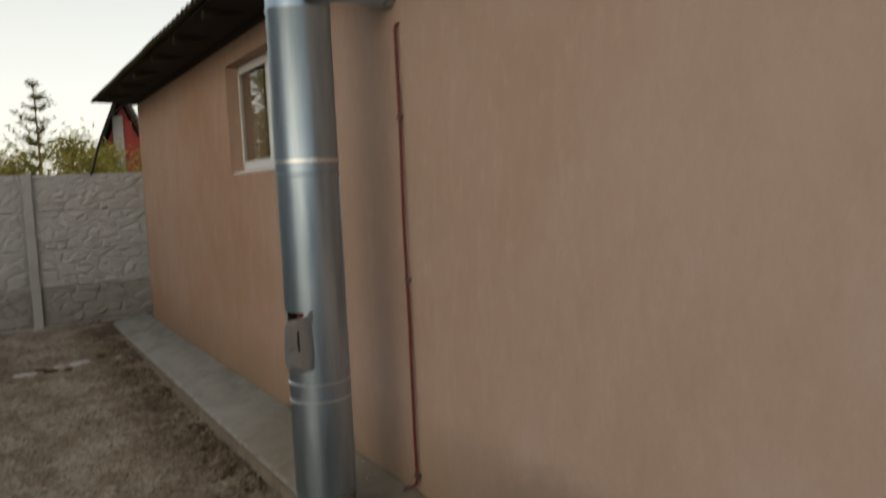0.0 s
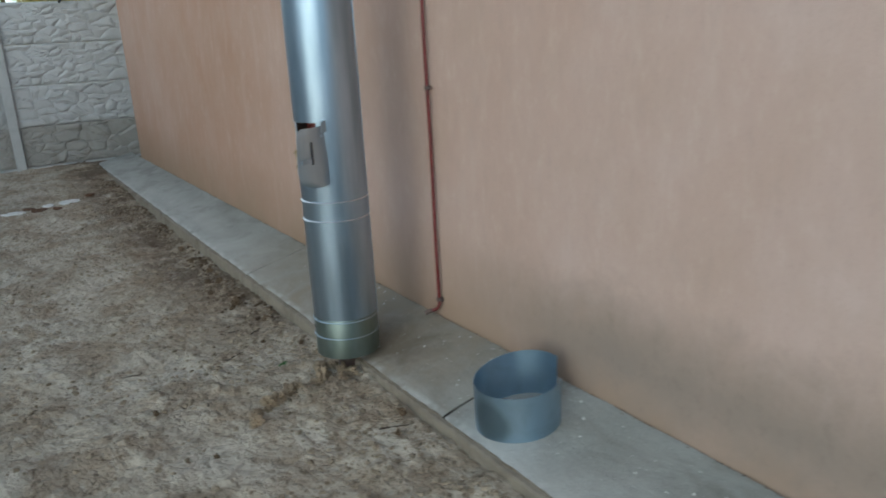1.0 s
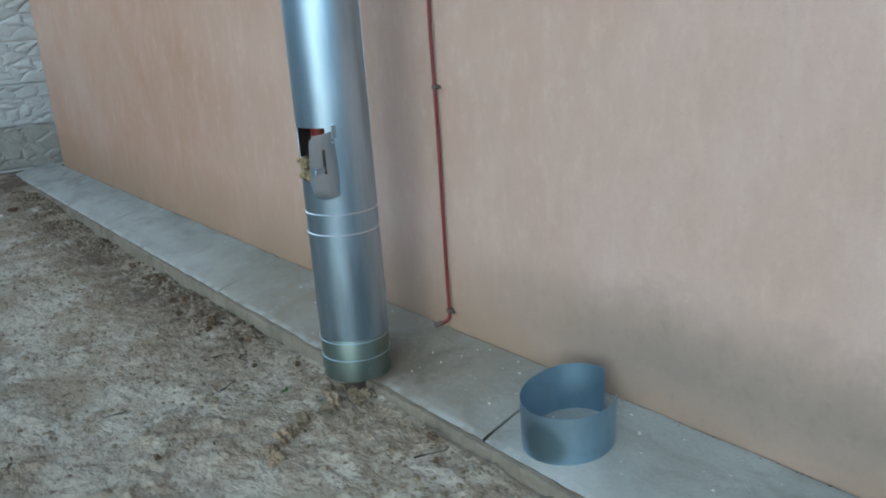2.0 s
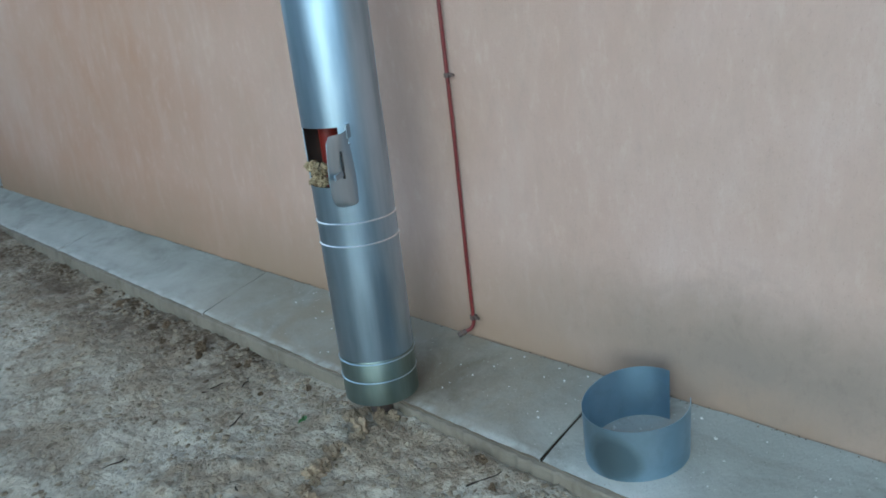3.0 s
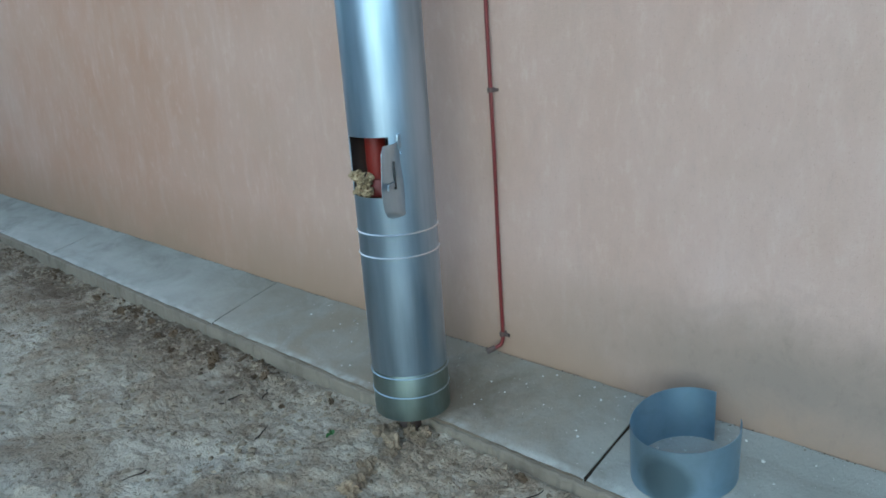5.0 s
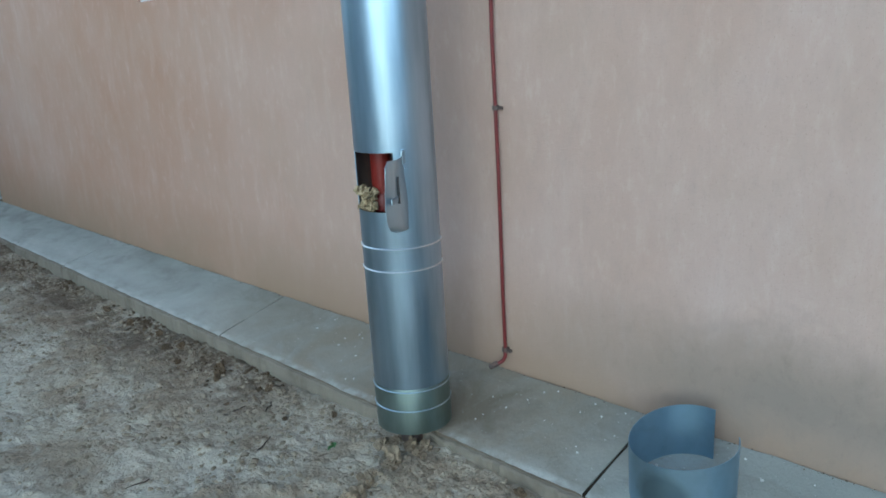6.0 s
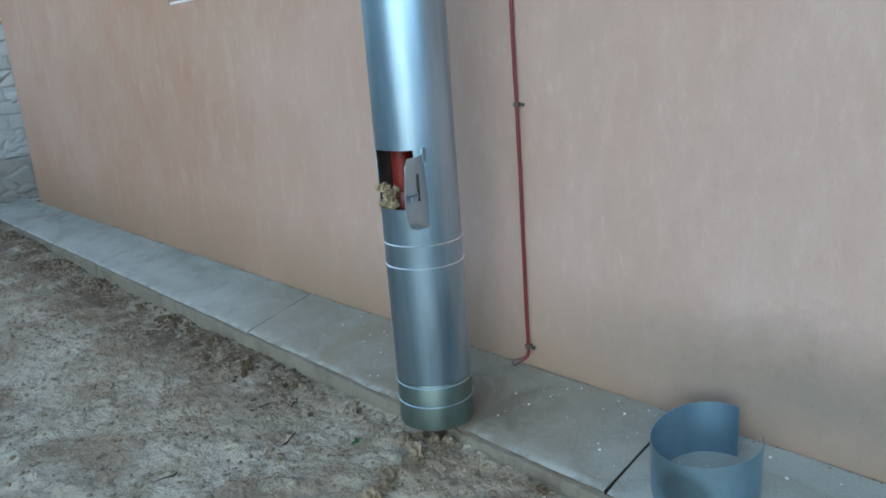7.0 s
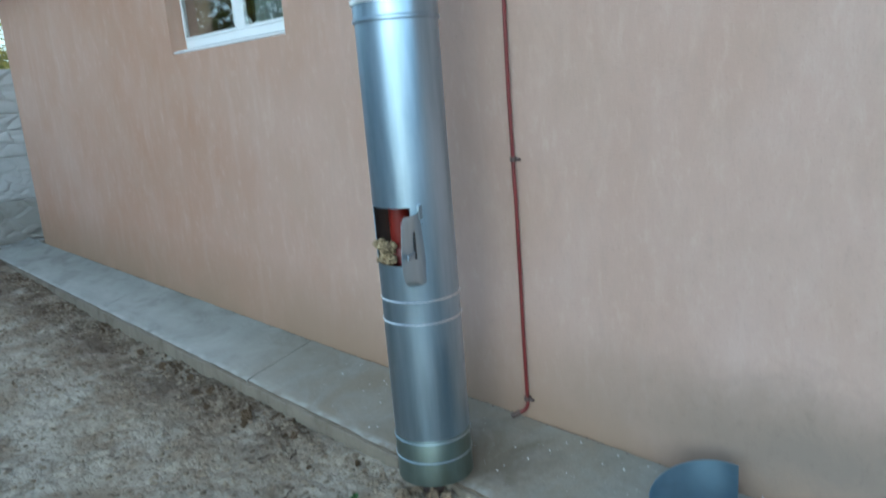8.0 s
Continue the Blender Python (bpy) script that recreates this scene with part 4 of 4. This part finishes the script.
def spruce(x, y, height, seed, label):
    rng = random.Random(seed)
    tree = empty("spruce_tree", label, "tree", at=pose(x, y, 0.0))
    part("trunk", sweep([(0, 0, -0.1), (0.02, 0, height * 0.5), (0.0, 0.02, height)], [height * 0.016, height * 0.009, 0.008], 8), BARK, tree, "", True)
    limbs = bmesh.new()
    spots = []
    z = height * 0.15
    while z < height * 0.98:
        f = 1 - z / height
        for k in range(rng.randint(4, 6)):
            a = rng.uniform(0, 6.28)
            reach = (0.12 + f * height * 0.34) * rng.uniform(0.5, 1.2)
            up = rng.uniform(0.35, 0.8)
            pts = [Vector((math.cos(a) * reach * u, math.sin(a) * reach * u, z + reach * (up * u * u - 0.1 * u))) for u in (0, 0.25, 0.5, 0.75, 1)]
            sweep(pts, [0.02, 0.016, 0.012, 0.008, 0.005], 5, limbs)
            n = max(3, int(reach / 0.07))
            for s in range(1, n + 1):
                u = s / n
                spots.append(Vector((math.cos(a) * reach * u, math.sin(a) * reach * u, z + reach * (up * u * u - 0.1 * u))))
        z += height * rng.uniform(0.05, 0.075)
    tagged(part("limbs", limbs, BARK, tree), kind="stuff")
    for _ in range(10):
        spots.append(Vector((0, 0, height * rng.uniform(0.86, 1.01))))
    v, f = leaf_cloud(spots, rng, 0.055, 6, 0.045)
    raw("crown", v, f, NEEDLES, tree)


def bush(x, y, height, width, seed, material, label, per=120, clumps=50, leaf=0.075):
    rng = random.Random(seed)
    tree = empty("leafy_tree", label, "tree", at=pose(x, y, 0.0))
    part("trunk", sweep([(0, 0, -0.1), (0.03, 0.02, height * 0.3), (0, 0, height * 0.6)], [0.09, 0.07, 0.03], 8), BARK, tree, "", True)
    limbs, spots = bmesh.new(), []
    for _ in range(clumps):
        a, u = rng.uniform(0, 6.28), rng.random()
        rr = width * math.sqrt(rng.random()) * (0.45 + 0.55 * math.sin(math.pi * min(1, u * 0.85 + 0.12)))
        p = Vector((math.cos(a) * rr, math.sin(a) * rr, height * (0.28 + 0.70 * u) * (1 - 0.25 * rr / width)))
        spots.append(p)
        sweep([(0, 0, height * 0.25), p * 0.55 + Vector((0, 0, height * 0.1)), p], [0.03, 0.018, 0.006], 5, limbs)
    part("limbs", limbs, BARK, tree)
    v, f = leaf_cloud(spots, rng, leaf, per, 0.22)
    raw("crown", v, f, material, tree)


spruce(1.47, 24, 5.15, 3, "sparse dark spruce tree behind the fence")
spruce(0.05, 25, 3.9, 9, "small dark spruce tree behind the fence")
bush(2.05, 20, 3.35, 0.75, 4, LEAVES, "yellow-green leafy bush tree behind the fence")
bush(2.75, 21, 3.2, 0.6, 14, LEAVES, "low yellow-green leafy tree beside the far house")
bush(0.85, 21.5, 3.05, 0.9, 6, LEAVES, "rounded olive leafy tree behind the fence")
bush(-0.6, 20, 3.1, 1.0, 7, LEAVES, "broad olive leafy tree behind the fence")
bush(5.1, 25.5, 5.0, 0.6, 8, LEAVES, "tall olive leafy tree before the far house", 100, 46)
bush(6.2, 27, 4.2, 1.0, 18, LEAVES, "broad olive leafy tree beside the far house")


# unseen trees, added so that the window panes reflect something dark
for k, (x, y, h, w) in enumerate(((-2.4, 17, 5.0, 1.5), (-4.8, 16, 5.6, 1.7), (-7.4, 15, 5.2, 1.8))):
    bush(x, y, h, w, 30 + k, LEAVES, "tall olive leafy tree added out of view for the window reflection", 60, 60, 0.14)


# more unseen trees, added for the dark stripe in the pipe's reflection
for k, (x, y, h, w) in enumerate(((-8.2, 12.6, 7.5, 1.9), (-9.6, 10.2, 8.0, 2.0), (-10.2, 7.6, 7.2, 1.9), (-10.6, 4.9, 6.4, 1.7))):
    bush(x, y, h, w, 40 + k, DARK_LEAVES, "tall dark leafy tree added out of view for the pipe reflection", 70, 70, 0.17)


# ---- small loose things ----
LUMPS = {}


def clod(x, y, size, seed, material, label, name="soil_clod", flat=0.75, group=""):
    key = (seed % 6, material.name)
    if key not in LUMPS:
        LUMPS[key] = mesh_of(name, lump(seed % 6 + 1, 3, 0.75), material)
    ob = new(name, LUMPS[key])
    ob.matrix_basis = Matrix.Translation((x, y, ground_z(x, y) + size * flat * 0.45)) @ Euler((0.3 * seed, 0.2 * seed, seed * 1.3)).to_matrix().to_4x4() @ Matrix.Diagonal((size, size * 0.85, size * flat, 1))
    return tagged(ob, label, "clod", group)


def build_clods():
    rng = random.Random(11)
    for x, y, s in ((0.925, 3.165, 0.037), (0.968, 3.175, 0.030), (1.035, 3.20, 0.034), (1.07, 3.225, 0.022), (0.905, 3.13, 0.020), (0.855, 3.12, 0.022), (1.205, 3.25, 0.034), (1.235, 3.30, 0.028), (1.17, 3.235, 0.024), (1.25, 3.36, 0.03), (1.28, 3.2, 0.022), (0.825, 3.05, 0.03), (1.31, 3.27, 0.026), (1.335, 3.22, 0.022), (1.30, 3.35, 0.02)):
        clod(x, y, s * 1.1, rng.randint(0, 50), CLAY, "crumbly tan clay clod on the bare soil", group="tan clods by the pipe")
    for x, y, s in ((1.226, 4.60, 0.032), (1.25, 4.66, 0.022), (1.19, 4.56, 0.02), (1.278, 4.23, 0.024), (1.25, 4.28, 0.016), (1.27, 5.1, 0.026), (1.22, 5.2, 0.02), (1.3, 5.45, 0.024), (1.17, 4.95, 0.018), (1.26, 5.75, 0.022), (1.3, 3.75, 0.016), (1.15, 3.9, 0.014), (1.29, 6.2, 0.025), (0.5, 3.35, 0.014), (0.62, 2.9, 0.012), (1.33, 2.75, 0.02), (1.24, 2.62, 0.014)):
        clod(x, y, s, rng.randint(0, 50), DARK_CLOD, "dark damp soil clod beside the concrete strip", group="dark clods along the concrete")


build_clods()


def lump_scatter(name, count, place, sizes, material, label, category, seed):
    """Joined small rounded lumps of soil, pressed into the ground."""
    rng = random.Random(seed)
    kinds = []
    for k in range(7):
        bm = lump(k + 60, 1, 1.0)
        kinds.append(([v.co.copy() for v in bm.verts], [[v.index for v in f.verts] for f in bm.faces]))
        bm.free()
    verts, faces = [], []
    for _ in range(count):
        x, y, z = place(rng)
        s = sizes[0] + (sizes[1] - sizes[0]) * rng.random() ** 2.5
        shape, tris = rng.choice(kinds)
        turn = Euler((rng.uniform(0, 6), rng.uniform(0, 6), rng.uniform(0, 6))).to_matrix()
        flat = rng.uniform(0.45, 0.8)
        k = len(verts)
        for v in shape:
            q = turn @ v * s
            verts.append((x + q.x, y + q.y, z + q.z * flat + s * 0.15))
        faces += [(a + k, b + k, c + k) for a, b, c in tris]
    ob = raw(name, verts, faces, material)
    tagged(ob, label, category, kind="stuff")


def scatter(name, count, place, sizes, material, label, category, seed):
    """Joined small angular grains."""
    rng = random.Random(seed)
    verts, faces = [], []
    octa = [(1, 0, 0), (0, 1, 0), (-1, 0, 0), (0, -1, 0), (0, 0, 1), (0, 0, -1)]
    tris = [(0, 1, 4), (1, 2, 4), (2, 3, 4), (3, 0, 4), (1, 0, 5), (2, 1, 5), (3, 2, 5), (0, 3, 5)]
    for _ in range(count):
        x, y, z = place(rng)
        s = sizes[0] + (sizes[1] - sizes[0]) * rng.random() ** 3
        turn = Euler((rng.uniform(0, 3), rng.uniform(0, 3), rng.uniform(0, 6))).to_matrix()
        k = len(verts)
        for v in octa:
            q = turn @ (Vector(v) * s * rng.uniform(0.55, 1.25))
            verts.append((x + q.x, y + q.y, z + q.z * 0.8 + s * 0.3))
        faces += [(a + k, b + k, c + k) for a, b, c in tris]
    ob = raw(name, verts, faces, material)
    tagged(ob, label, category, kind="stuff")


def soil_place(rng):
    if rng.random() < 0.34:
        x = 1.36 - abs(rng.gauss(0, 0.34))
    else:
        x = rng.uniform(-0.8, 1.36)
    y = 1.6 + 8 * rng.random() ** 1.5
    if x < 1.22 and noise.noise((x * 2.3, y * 2.3, 9.0)) < rng.uniform(-0.45, 0.3):
        return soil_place(rng)
    return x, y, ground_z(x, y)


def litter_place(rng):
    """Dark crumbled soil heaped along the concrete."""
    y = 3.9 + 6.2 * rng.random() ** 1.2
    x = 1.375 - abs(rng.gauss(0, 0.075)) * (1.6 if 4.0 < y < 5.4 else 1.0)
    if noise.noise((x * 5, y * 2.2, 4.0)) < rng.uniform(0.0, 0.35):
        return litter_place(rng)
    return x, y, ground_z(x, y)


def slab_place(rng):
    u = rng.random() ** 0.6
    y = rng.uniform(1.2, 4.6)
    x = EDGE_X + 0.02 + (WALL_X - EDGE_X - 0.04) * u
    return x, y, slab_z(y) + STRIP_RISE * (x - EDGE_X) / (WALL_X - EDGE_X)


lump_scatter("soil_lumps", 7000, soil_place, (0.003, 0.016), SOIL_LUMP, "crumbled grey-brown soil lumps strewn over the ground", "soil lumps", 23)
lump_scatter("dark_soil_litter", 620, litter_place, (0.003, 0.018), DARK_LITTER, "dark brown crumbled soil and litter heaped along the concrete", "soil lumps", 25)
scatter("soil_crumbs", 5000, soil_place, (0.002, 0.012), CRUMB, "loose brown and grey soil crumbs on the ground", "crumbs", 21)
scatter("plaster_chips", 240, slab_place, (0.0015, 0.0075), CHIP, "tiny white plaster chips on the concrete strip", "chips", 22)


def seam_place(rng):
    y = rng.uniform(1.0, 9.5)
    x = WALL_X - 0.005 - abs(rng.gauss(0, 0.007))
    return x, y, slab_z(y) + STRIP_RISE - 0.002


scatter("seam_crumbs", 1100, seam_place, (0.001, 0.0055), SEAM_CRUMB, "dark crumbs in the seam between wall and concrete", "crumbs", 24)


def flat_scrap(x, y, w, d, turn, tilt, label, material=PAPER, name="board_scrap"):
    bm = bmesh.new()
    n = 8
    rim = []
    for k in range(n):
        a = 2 * math.pi * k / n
        q = 1 + 0.25 * noise.noise((math.cos(a) * 2 + x, math.sin(a) * 2, y))
        rim.append((math.cos(a) * w / 2 * q, math.sin(a) * d / 2 * q))
    lo = [bm.verts.new((a, b, 0)) for a, b in rim]
    hi = [bm.verts.new((a, b, 0.012)) for a, b in rim]
    bm.faces.new(lo)
    bm.faces.new(hi)
    for k in range(n):
        bm.faces.new((lo[k], lo[(k + 1) % n], hi[(k + 1) % n], hi[k]))
    ob = part(name, bm, material, at=pose(x, y, ground_z(x, y) + 0.006, tilt, 0, turn))
    tagged(ob, label, "scrap")


flat_scrap(0.80, 8.76, 0.22, 0.14, 20, 6, "flat dirty-white broken board lying on the soil")
flat_scrap(0.27, 8.55, 0.22, 0.10, -10, 4, "long flat dirty-white board scrap on the soil")
flat_scrap(0.60, 8.70, 0.12, 0.09, 40, 8, "small greyish board scrap on the soil")
for x, y, w, d, turn, tilt in ((0.50, 8.52, 0.16, 0.07, 15, 12), (0.66, 8.45, 0.10, 0.08, 60, 10), (0.42, 8.66, 0.13, 0.05, -25, 9), (1.02, 8.95, 0.12, 0.06, 35, 14)):
    flat_scrap(x, y, w, d, turn, tilt, "flat brown rotted wood scrap lying on the soil", ROTTED, "wood_scrap")
tagged(part("concrete_block", box(-0.20, 0.2, -0.1, 0.1, 0.0, 0.36, 0.015), FENCE, at=pose(-0.22, 8.6, ground_z(-0.22, 8.6) - 0.01, 0, 0, 12)), "pale upright concrete block standing on the soil", "block")


def green_leaf(x, y, turn):
    bm = bmesh.new()
    n = 7
    rows = []
    for i in range(n + 1):
        u = i / n
        w = 0.011 * math.sin(math.pi * min(0.98, u * 0.95 + 0.03))
        rows.append([bm.verts.new((0.04 * u, k * w, 0.006 + 0.006 * math.sin(3 * u) + abs(k) * 0.004)) for k in (-1, 0, 1)])
    for p, q in zip(rows, rows[1:]):
        for k in (0, 1):
            bm.faces.new((p[k], p[k + 1], q[k + 1], q[k]))
    ob = part("leaf", bm, GREEN_LEAF, smooth=True, at=pose(x, y, ground_z(x, y) + 0.004, 0, 0, turn))
    tagged(ob, "small fallen green leaf on the bare soil", "leaf")


green_leaf(1.115, 3.50, 60)
green_leaf(1.13, 3.52, 190)


def twig(x, y, length, turn, seed):
    rng = random.Random(seed)
    pts = [(length * k / 5, rng.uniform(-0.006, 0.006), 0.006 + rng.uniform(-0.002, 0.004)) for k in range(6)]
    ob = part("twig", sweep(pts, [0.003, 0.003, 0.0026, 0.0024, 0.002, 0.0014], 6), DARK_WOOD, smooth=True, at=pose(x, y, ground_z(x, y) + 0.002, 0, 0, turn))
    tagged(ob, "thin dark dry twig lying on the soil", "twig", "twigs on the soil")


for k, (x, y, l, a) in enumerate(((0.9, 3.7, 0.11, 30), (0.55, 3.9, 0.09, 170), (1.0, 4.15, 0.12, 5), (1.2, 2.7, 0.14, -20), (0.7, 3.3, 0.07, 80), (1.12, 4.0, 0.1, 40))):
    twig(x, y, l, a, k)

build_slabs()
build_fence()
